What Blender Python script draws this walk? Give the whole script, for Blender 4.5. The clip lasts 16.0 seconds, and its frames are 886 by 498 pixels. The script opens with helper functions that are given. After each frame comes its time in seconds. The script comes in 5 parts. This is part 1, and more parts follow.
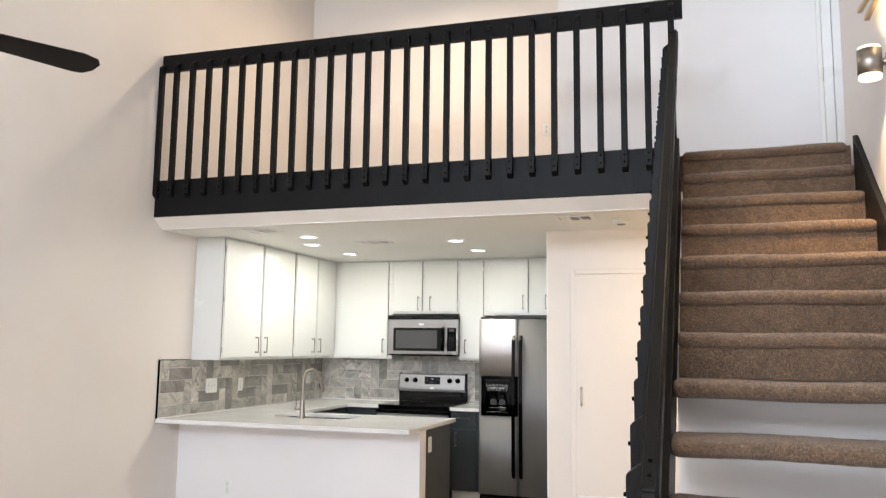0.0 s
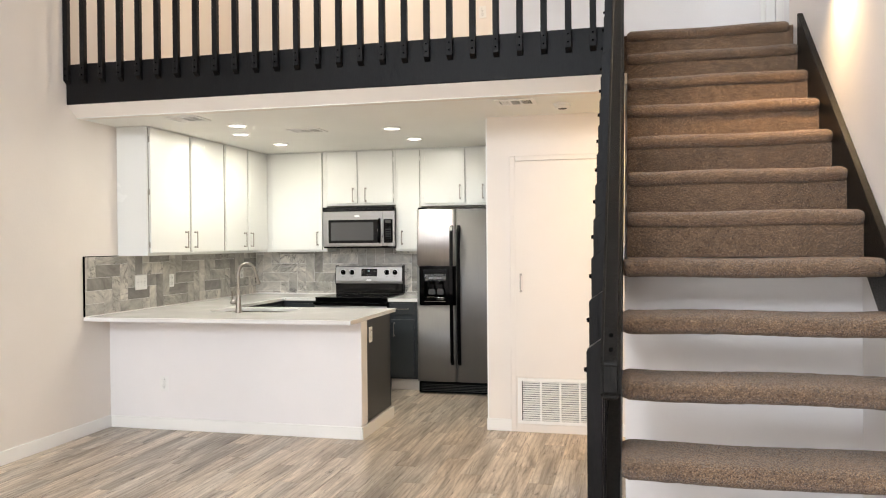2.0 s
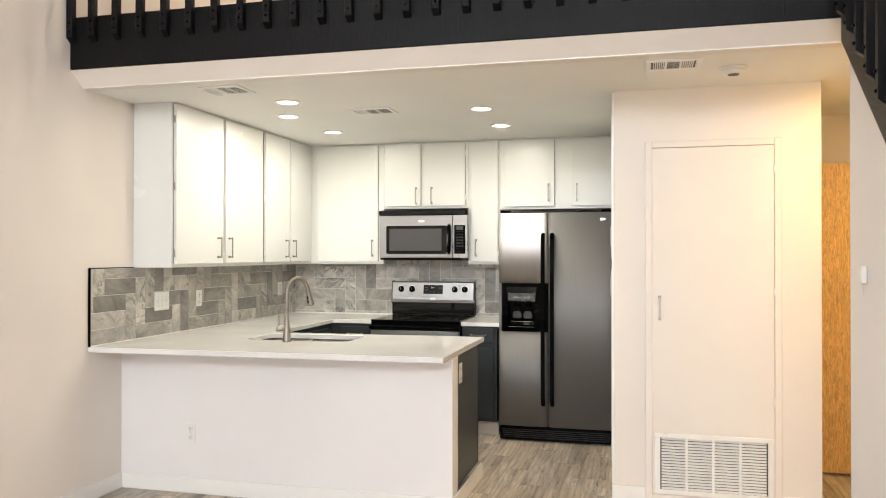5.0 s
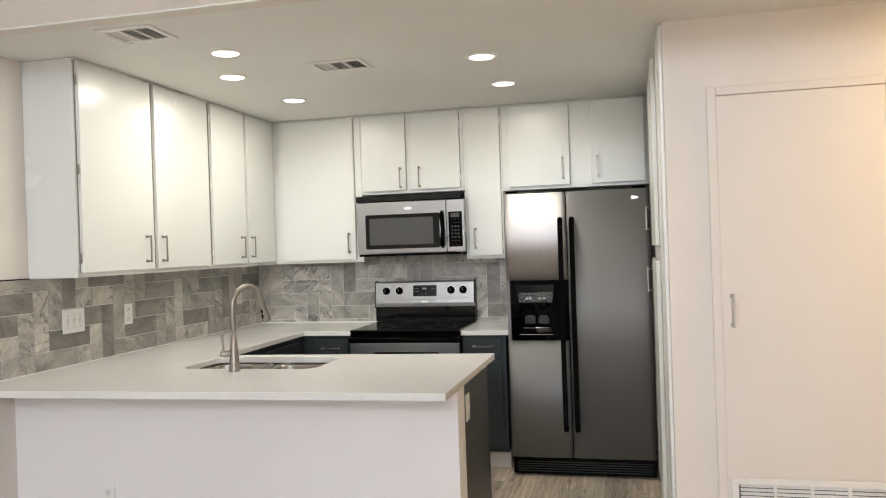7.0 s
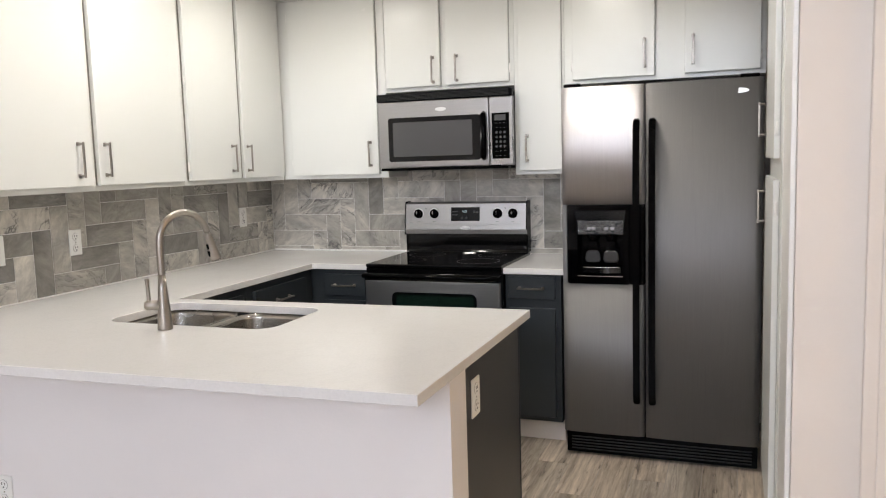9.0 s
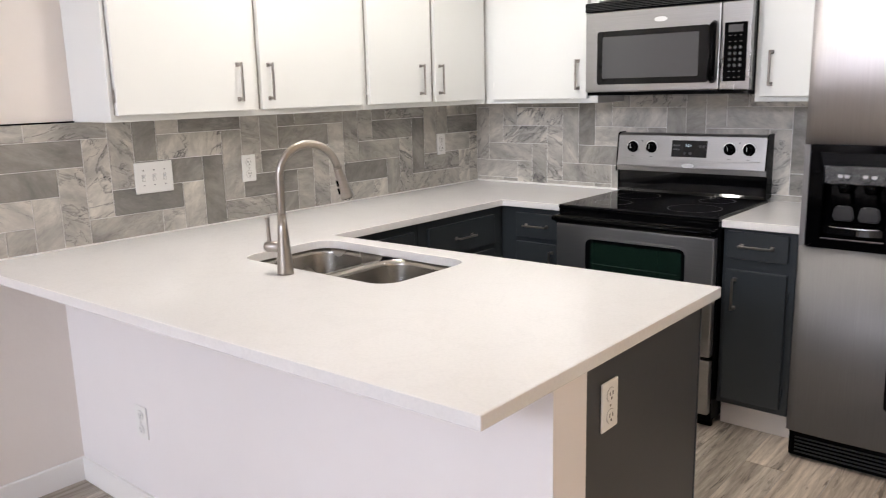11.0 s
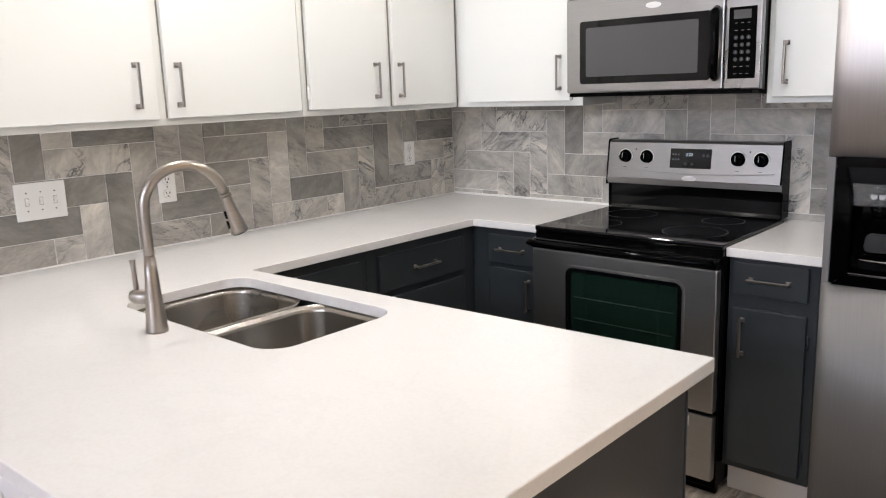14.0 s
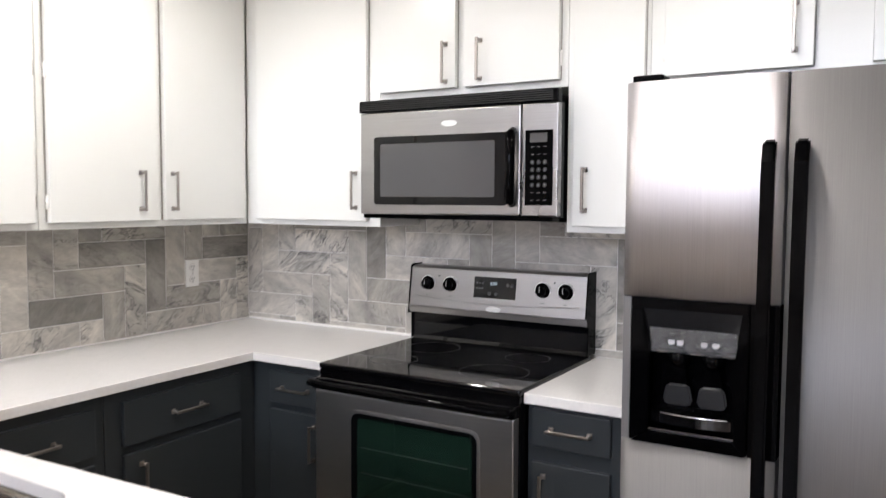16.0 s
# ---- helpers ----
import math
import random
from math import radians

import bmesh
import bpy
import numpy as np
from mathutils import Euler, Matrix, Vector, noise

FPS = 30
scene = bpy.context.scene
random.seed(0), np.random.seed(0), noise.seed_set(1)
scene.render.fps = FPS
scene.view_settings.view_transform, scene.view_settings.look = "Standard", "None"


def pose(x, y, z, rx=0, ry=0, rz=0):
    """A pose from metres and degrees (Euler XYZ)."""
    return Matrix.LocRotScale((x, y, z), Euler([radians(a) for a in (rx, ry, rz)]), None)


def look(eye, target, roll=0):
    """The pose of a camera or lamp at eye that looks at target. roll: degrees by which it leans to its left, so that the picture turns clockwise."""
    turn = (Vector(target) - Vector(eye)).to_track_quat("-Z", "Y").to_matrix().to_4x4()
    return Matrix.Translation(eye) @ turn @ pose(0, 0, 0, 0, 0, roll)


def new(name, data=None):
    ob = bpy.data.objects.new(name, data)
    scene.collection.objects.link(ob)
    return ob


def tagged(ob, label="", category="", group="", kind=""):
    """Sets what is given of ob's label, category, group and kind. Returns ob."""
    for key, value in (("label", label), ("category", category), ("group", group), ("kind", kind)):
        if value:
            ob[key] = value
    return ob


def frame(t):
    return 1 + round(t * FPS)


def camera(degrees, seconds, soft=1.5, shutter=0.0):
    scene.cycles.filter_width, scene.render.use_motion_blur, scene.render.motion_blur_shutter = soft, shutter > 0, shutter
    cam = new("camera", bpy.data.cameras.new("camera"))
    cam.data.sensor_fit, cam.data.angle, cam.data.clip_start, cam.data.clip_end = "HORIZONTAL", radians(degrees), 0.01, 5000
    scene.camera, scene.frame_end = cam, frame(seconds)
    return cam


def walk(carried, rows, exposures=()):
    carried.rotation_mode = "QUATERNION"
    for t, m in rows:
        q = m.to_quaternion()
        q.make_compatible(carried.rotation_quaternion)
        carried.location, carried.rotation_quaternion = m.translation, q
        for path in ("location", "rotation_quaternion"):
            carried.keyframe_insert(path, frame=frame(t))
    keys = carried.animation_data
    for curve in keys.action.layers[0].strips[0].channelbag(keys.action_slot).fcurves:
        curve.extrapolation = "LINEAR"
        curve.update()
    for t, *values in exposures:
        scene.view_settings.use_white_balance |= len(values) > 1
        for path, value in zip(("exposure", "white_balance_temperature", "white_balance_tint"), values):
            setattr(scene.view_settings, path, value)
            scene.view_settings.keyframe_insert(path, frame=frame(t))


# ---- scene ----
cam = camera(58.9, 16.0, soft=1.1, shutter=0.3)
PATH = [
    (0, (0.347, 0.28, 1.521), (-0.292, 2.16, 1.767), 0.7),
    (0.5, (0.334, 0.288, 1.534), (-0.262, 2.193, 1.656), 0.3),
    (1, (0.353, 0.321, 1.483), (-0.197, 2.243, 1.54), -0.2),
    (1.5, (0.33, 0.352, 1.471), (-0.179, 2.286, 1.482), -0.4),
    (2, (0.236, 0.382, 1.473), (-0.233, 2.327, 1.455), -0.5),
    (2.5, (0.13, 0.454, 1.455), (-0.316, 2.404, 1.422), -0.3),
    (2.8, (0.073, 0.544, 1.444), (-0.374, 2.493, 1.417), -0.7),
    (3, (0.021, 0.636, 1.442), (-0.423, 2.585, 1.41), -0.2),
    (3.5, (-0.129, 0.907, 1.462), (-0.622, 2.845, 1.446), -0.1),
    (4, (-0.366, 1.155, 1.465), (-0.88, 3.087, 1.463), -0.1),
    (4.2, (-0.439, 1.241, 1.467), (-0.951, 3.174, 1.471), -0.1),
    (6.3, (-0.974, 2.343, 1.467), (-1.409, 4.295, 1.487), -1.0),
    (6.5, (-0.998, 2.459, 1.468), (-1.425, 4.413, 1.487), -1.4),
    (7, (-1.026, 2.785, 1.472), (-1.49, 4.73, 1.466), -1.9),
    (7.5, (-1.09, 3.12, 1.476), (-1.593, 5.055, 1.427), -2.2),
    (8, (-1.094, 3.438, 1.473), (-1.66, 5.353, 1.358), -2.1),
    (8.2, (-1.07, 3.539, 1.463), (-1.65, 5.448, 1.33), -2.0),
    (10.3, (-0.991, 4.61, 1.472), (-2.059, 6.258, 1.096), -1.5),
    (10.5, (-0.972, 4.642, 1.474), (-2.111, 6.24, 1.09), -1.4),
    (11, (-0.947, 4.671, 1.471), (-2.216, 6.164, 1.069), -1.4),
    (11.5, (-0.937, 4.697, 1.464), (-2.294, 6.106, 1.044), -1.6),
    (12, (-0.931, 4.729, 1.462), (-2.318, 6.105, 1.034), -1.9),
    (12.5, (-0.955, 4.797, 1.444), (-2.322, 6.19, 1.008), -2.2),
    (13, (-1.057, 4.961, 1.452), (-2.382, 6.398, 1.028), -2.3),
    (13.5, (-1.109, 5.104, 1.463), (-2.412, 6.565, 1.052), -2.2),
    (14, (-1.115, 5.267, 1.473), (-2.422, 6.727, 1.071), -2.0),
    (14.5, (-1.096, 5.438, 1.473), (-2.397, 6.909, 1.091), -1.2),
    (15, (-1.084, 5.539, 1.467), (-2.327, 7.064, 1.109), -0.5),
    (15.5, (-1.095, 5.621, 1.466), (-2.231, 7.245, 1.197), 0.3),
    (16, (-1.151, 5.73, 1.49), (-2.178, 7.442, 1.362), 0.3),
]
EXPOSURES = [(0.0, -0.09, 7050, 13), (1.5, -0.02, 7350, 13), (4.2, 0.06, 7750, 13), (7.0, -0.38, 7350, 13), (8.0, -0.45, 7240, 15), (10.5, -0.12, 6950, 19), (12.5, -0.12, 7000, 22), (14.5, -0.15, 6800, 19), (16.0, 0.06, 6800, 20)]
walk(cam, [(t, look(eye, target, roll)) for t, eye, target, roll in PATH], EXPOSURES)

# ---- world, sun and large lights ----
world = bpy.data.worlds.new("world")
scene.world = world
world.use_nodes = True
_bg = world.node_tree.nodes["Background"]
_sky = world.node_tree.nodes.new("ShaderNodeTexSky")
_sky.sky_type = "NISHITA"
_sky.sun_disc = False
_sky.sun_elevation = radians(48)
_sky.sun_rotation = radians(200)
world.node_tree.links.new(_sky.outputs[0], _bg.inputs[0])
_bg.inputs[1].default_value = 0.12

_sun = bpy.data.lights.new("sun", "SUN")
_sun.energy, _sun.angle, _sun.color = 3.0, radians(0.5), (1.0, 0.95, 0.88)
new("sun", _sun).matrix_world = look((-6, 12, 14), (0, 0, 0))

LEFT, RIGHT, BACK, REAR, TOP = -3.885, 1.19, 8.47, -3.6, 5.5


def area(name, eye, target, w, h, energy, color):
    d = bpy.data.lights.new(name, "AREA")
    d.shape, d.size, d.size_y, d.energy, d.color = "RECTANGLE", w, h, energy, color
    o = new(name, d)
    o.matrix_world = look(eye, target)
    return o


def disk(name, eye, target, size, energy, color, spread=180):
    d = bpy.data.lights.new(name, "AREA")
    d.shape, d.size, d.energy, d.color, d.spread = "DISK", size, energy, color, radians(spread)
    o = new(name, d)
    o.matrix_world = look(eye, target)
    return o


WIN = (-1.7, 0.2, 0.12, 2.35)          # the glazed garden door: x0, x1, z0, z1
WIN3 = (-2.95, -1.05, 0.35, 2.35)         # the side window: y0, y1, z0, z1
WIN2 = (-3.5, 0.6, 3.2, 4.9)            # the high window above it
area("daylight_low", ((WIN[0] + WIN[1]) / 2, REAR + 0.02, 1.25), (-2.2, 5, 1.25), 1.8, 2.1, 95, (0.80, 0.89, 1.0))
area("daylight_side", (LEFT + 0.02, -2.0, 1.35), (4, -1.0, 1.35), 1.8, 1.9, 44, (0.90, 0.92, 1.0))
area("daylight_high", ((WIN2[0] + WIN2[1]) / 2, REAR + 0.02, 3.9), (-1.0, 6, 2.6), 3.9, 1.6, 385, (0.66, 0.81, 1.0))

DOWNLIGHTS = [(-2.89, 6.225), (-3.112, 6.70), (-3.083, 7.445), (-1.735, 6.745), (-1.732, 7.45)]
for _x, _y in DOWNLIGHTS:
    disk("downlight_lamp", (_x, _y, 2.424), (_x, _y, 0), 0.12, 7.3, (0.945, 0.99, 0.955), 180)
disk("hall_lamp", (0.75, 6.0, 2.425), (0.75, 6.0, 0), 0.2, 21, (1.0, 0.72, 0.32))
SCONCE = (1.10, 4.32, 2.88)
disk("sconce_down", (SCONCE[0], SCONCE[1], SCONCE[2] - 0.105), (SCONCE[0], SCONCE[1], 0), 0.09, 9, (1.0, 0.72, 0.40), 130)
disk("sconce_up", (SCONCE[0], SCONCE[1], SCONCE[2] + 0.105), (SCONCE[0], SCONCE[1], 9), 0.09, 5, (1.0, 0.75, 0.42), 130)
WIN4 = (5.75, 6.75, 3.5, 4.9)              # the landing window: y0, y1, z0, z1
area("daylight_landing", (1.60, 6.25, 4.2), (-1.0, 6.25, 4.0), 0.95, 1.35, 8, (0.62, 0.80, 1.0))
disk("loft_lamp", (-2.2, 6.7, 5.2), (-2.2, 6.7, 0), 0.35, 40, (1.0, 0.84, 0.62))

# ---- materials ----
def material(name, color, rough=0.6, metal=0.0, spec=0.5):
    m = bpy.data.materials.new(name)
    m.use_nodes = True
    b = m.node_tree.nodes["Principled BSDF"]
    b.inputs["Base Color"].default_value = (*color, 1)
    b.inputs["Roughness"].default_value = rough
    b.inputs["Metallic"].default_value = metal
    b.inputs["Specular IOR Level"].default_value = spec
    return m, m.node_tree, b


def node(t, kind, operation="", rotation_type=""):
    n = t.nodes.new(kind)
    if operation:
        n.operation = operation
    if rotation_type:
        n.rotation_type = rotation_type
    return n


def coords(t, scale=(1, 1, 1), kind="Object"):
    c = node(t, "ShaderNodeTexCoord")
    m = node(t, "ShaderNodeMapping")
    m.inputs["Scale"].default_value = scale
    t.links.new(c.outputs[kind], m.inputs["Vector"])
    return m.outputs["Vector"]


def noise_tex(t, vec, scale, detail=3.0, rough=0.55, dist=0.0):
    n = node(t, "ShaderNodeTexNoise")
    t.links.new(vec, n.inputs["Vector"])
    n.inputs["Scale"].default_value, n.inputs["Detail"].default_value = scale, detail
    n.inputs["Roughness"].default_value, n.inputs["Distortion"].default_value = rough, dist
    return n.outputs["Fac"]


def ramp(t, fac, stops):
    r = node(t, "ShaderNodeValToRGB")
    t.links.new(fac, r.inputs[0])
    els = r.color_ramp.elements
    while len(els) < len(stops):
        els.new(0.5)
    for e, (p, c) in zip(els, stops):
        e.position, e.color = p, (*c, 1)
    return r.outputs[0]


def mixc(t, a, b, fac, mode="MIX"):
    m = node(t, "ShaderNodeMix")
    m.data_type, m.blend_type = "RGBA", mode
    for sock, v in ((0, fac), (6, a), (7, b)):
        if isinstance(v, (int, float)):
            m.inputs[sock].default_value = v
        elif isinstance(v, tuple):
            m.inputs[sock].default_value = (*v, 1)
        else:
            t.links.new(v, m.inputs[sock])
    return m.outputs[2]


def bump(t, b, fac, strength, dist=0.002):
    n = node(t, "ShaderNodeBump")
    n.inputs["Strength"].default_value, n.inputs["Distance"].default_value = strength, dist
    t.links.new(fac, n.inputs["Height"])
    t.links.new(n.outputs[0], b.inputs["Normal"])


def painted(name, color, rough=0.55, var=0.035, texture=0.25, tex_scale=55.0, spec=0.5, uneven=0.06):
    m, t, b = material(name, color, rough, spec=spec)
    v = coords(t)
    big = noise_tex(t, v, 1.3, 4)
    fine = noise_tex(t, v, tex_scale, 3)
    c = ramp(t, big, [(0.3, tuple(k * (1 - var) for k in color)), (0.7, tuple(min(k * (1 + var * 0.6), 0.95) for k in color))])
    t.links.new(c, b.inputs["Base Color"])
    r = ramp(t, big, [(0.1, (rough - uneven,) * 3), (0.9, (rough + uneven,) * 3)])
    t.links.new(r, b.inputs["Roughness"])
    bump(t, b, fine, texture, 0.0015)
    return m


def wood_painted(name, color, rough=0.42, spec=0.5):
    m, t, b = material(name, color, rough, spec=spec)
    info = node(t, "ShaderNodeObjectInfo")
    v = coords(t, (9, 9, 1.2))
    add = node(t, "ShaderNodeVectorMath", operation="ADD")
    t.links.new(v, add.inputs[0])
    t.links.new(info.outputs["Random"], add.inputs[1])
    g = noise_tex(t, add.outputs[0], 14, 5, 0.6, 1.2)
    c = ramp(t, g, [(0.3, tuple(k * 0.6 for k in color)), (0.7, tuple(k * 1.5 for k in color))])
    t.links.new(c, b.inputs["Base Color"])
    bump(t, b, g, 0.6, 0.003)
    return m


def brushed(name, color, rough=0.3, scale=(1, 1, 220), metal=1.0, relief=0.04):
    m, t, b = material(name, color, rough, metal)
    v = coords(t, scale)
    g = noise_tex(t, v, 6, 3, 0.6)
    big = noise_tex(t, coords(t), 2.0, 2)
    t.links.new(mixc(t, ramp(t, g, [(0.3, tuple(k * 0.9 for k in color)), (0.7, tuple(min(k * 1.08, 1) for k in color))]), (0.9, 0.9, 0.9), 0.0), b.inputs["Base Color"])
    t.links.new(ramp(t, big, [(0.3, (rough - 0.04,) * 3), (0.7, (rough + 0.05,) * 3)]), b.inputs["Roughness"])
    b.inputs["Anisotropic"].default_value = 0.4
    if relief:
        bump(t, b, g, relief, 0.0006)
    return m


WALL = painted("wall_paint", (0.80, 0.735, 0.675), 0.5, texture=0.5)
WALL_WHITE = painted("white_wall_paint", (0.83, 0.795, 0.785), 0.45, texture=0.4)
CEIL = painted("ceiling_paint", (0.84, 0.83, 0.79), 0.8, texture=0.5, tex_scale=90)
TRIM = painted("trim_enamel", (0.86, 0.84, 0.81), 0.3, texture=0.1)
# colour of the shade in the gaps behind the wall cabinet doors
GAP_SHADE, _, _ = material("door_gap_shade", (0.26, 0.245, 0.22), 0.7)
CAB = painted("white_cabinet_enamel", (0.77, 0.772, 0.742), 0.27, var=0.004, texture=0.04, tex_scale=18, uneven=0.01)
DARK = painted("slate_cabinet_enamel", (0.028, 0.0335, 0.0375), 0.38, var=0.12, texture=0.15, tex_scale=30)
DARK_PANEL = painted("charcoal_panel_paint", (0.052, 0.052, 0.054), 0.4, var=0.1, texture=0.12)
BLACK_WOOD = wood_painted("black_stained_wood", (0.0050, 0.0044, 0.0046), 0.38, 0.13)
STRINGER = wood_painted("dark_brown_painted_wood", (0.0075, 0.0068, 0.0063), 0.40, 0.14)
STEEL = brushed("brushed_stainless_steel", (0.42, 0.41, 0.40), 0.3, (220, 220, 1.0))
STEEL_H = brushed("horizontal_brushed_steel", (0.33, 0.32, 0.31), 0.30, (1, 1, 220))
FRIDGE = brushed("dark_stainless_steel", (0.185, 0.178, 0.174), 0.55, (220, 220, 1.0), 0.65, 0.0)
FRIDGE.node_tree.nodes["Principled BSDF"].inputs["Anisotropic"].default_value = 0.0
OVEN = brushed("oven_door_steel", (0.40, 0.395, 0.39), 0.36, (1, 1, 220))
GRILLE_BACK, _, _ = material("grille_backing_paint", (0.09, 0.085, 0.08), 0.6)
# same steel as FRIDGE, paler: the window's reflection is put into the colour
FREEZER_PANEL = brushed("steel_with_window_sheen", (0.57, 0.545, 0.55), 0.50, (220, 220, 1.0), 1.0, 0.0)
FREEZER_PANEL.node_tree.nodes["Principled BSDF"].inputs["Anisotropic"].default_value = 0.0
SINK = brushed("satin_sink_steel", (0.40, 0.375, 0.34), 0.25, (200, 1, 1))
NICKEL = brushed("brushed_nickel", (0.35, 0.32, 0.29), 0.3, (1, 1, 160))
BLACK, _, _ = material("black_plastic", (0.0010, 0.0010, 0.0012), 0.07, spec=0.05)
RINGMARK, _, _ = material("faint_burner_mark", (0.07, 0.07, 0.07), 0.3)
BLACK_GLOSS, _, _ = material("black_gloss_glass", (0.002, 0.002, 0.0024), 0.05, spec=0.28)
GREY_GLASS, _, _ = material("grey_oven_glass", (0.065, 0.065, 0.067), 0.09)
GREEN_GLASS, _, _ = material("tinted_oven_glass", (0.0055, 0.0165, 0.0115), 0.05)
FACE, _, _ = material("charcoal_gloss_face", (0.011, 0.011, 0.012), 0.16, spec=0.6)
PADDLE, _, _ = material("grey_dispenser_paddle", (0.017, 0.0175, 0.019), 0.22)
PALE_KEY, _, _ = material("pale_grey_button", (0.36, 0.35, 0.36), 0.35)
FILM, _ft, _fb = material("clear_protective_film", (0.85, 0.85, 0.87), 0.12, spec=0.8)
_fb.inputs["Alpha"].default_value = 0.20
bump(_ft, _fb, noise_tex(_ft, coords(_ft), 45, 4, 0.6, 1.5), 1.0, 0.02)
SMOKED, _, _ = material("smoked_gloss_plastic", (0.003, 0.003, 0.0033), 0.07, spec=0.6)
BRASS, _, _ = material("brushed_brass", (0.62, 0.45, 0.22), 0.35, 0.9)
RUBBER, _, _ = material("dark_grille_plastic", (0.006, 0.006, 0.006), 0.6)
WHITE_PLASTIC, _, _ = material("white_plastic", (0.82, 0.81, 0.78), 0.35)
GAP_GREY, _, _ = material("grey_moulding_gap", (0.36, 0.34, 0.32), 0.6)
SLOT, _, _ = material("dark_slot", (0.05, 0.05, 0.05), 0.6)
GRAPHIC, _, _ = material("grey_printed_marks", (0.14, 0.14, 0.145), 0.5)
KEYFACE, _, _ = material("dark_key_face", (0.016, 0.016, 0.017), 0.4)
BADGE, _, _ = material("pale_metal_badge", (0.72, 0.72, 0.71), 0.35, 0.4)
CHROME, _, _ = material("polished_metal", (0.8, 0.8, 0.8), 0.08, 1.0)
FLOOR_GROUT, _, _ = material("floor_grout", (0.42, 0.38, 0.34), 0.8)
GROUT, _, _ = material("light_grout", (0.80, 0.79, 0.77), 0.8)
FANMAT = wood_painted("dark_fan_blade", (0.0065, 0.0045, 0.004), 0.45, 0.15)


def glow(name, color, strength):
    m, t, b = material(name, (0.8, 0.8, 0.8), 0.5)
    b.inputs["Emission Color"].default_value = (*color, 1)
    b.inputs["Emission Strength"].default_value = strength
    return m


LED = glow("led_diffuser", (1.0, 0.99, 0.97), 5.0)
SCONCE_GLOW = glow("frosted_lit_acrylic", (1.0, 0.86, 0.62), 2.2)
DISPLAY = glow("blue_clock_digits", (0.12, 0.55, 0.75), 0.35)


def make_quartz():
    m, t, b = material("white_quartz", (0.80, 0.78, 0.755), 0.1)
    v = coords(t)
    n1 = noise_tex(t, v, 2.2, 6, 0.6, 1.5)
    vein = ramp(t, n1, [(0.475, (0.765, 0.748, 0.730)), (0.5, (0.748, 0.731, 0.714)), (0.525, (0.765, 0.748, 0.730))])
    n2 = noise_tex(t, v, 120, 2)
    speck = ramp(t, n2, [(0.3, (0.96, 0.96, 0.96)), (0.6, (1, 1, 1))])
    t.links.new(mixc(t, vein, speck, 1.0, "MULTIPLY"), b.inputs["Base Color"])
    t.links.new(ramp(t, noise_tex(t, v, 3, 3), [(0.3, (0.09,) * 3), (0.7, (0.16,) * 3)]), b.inputs["Roughness"])
    return m


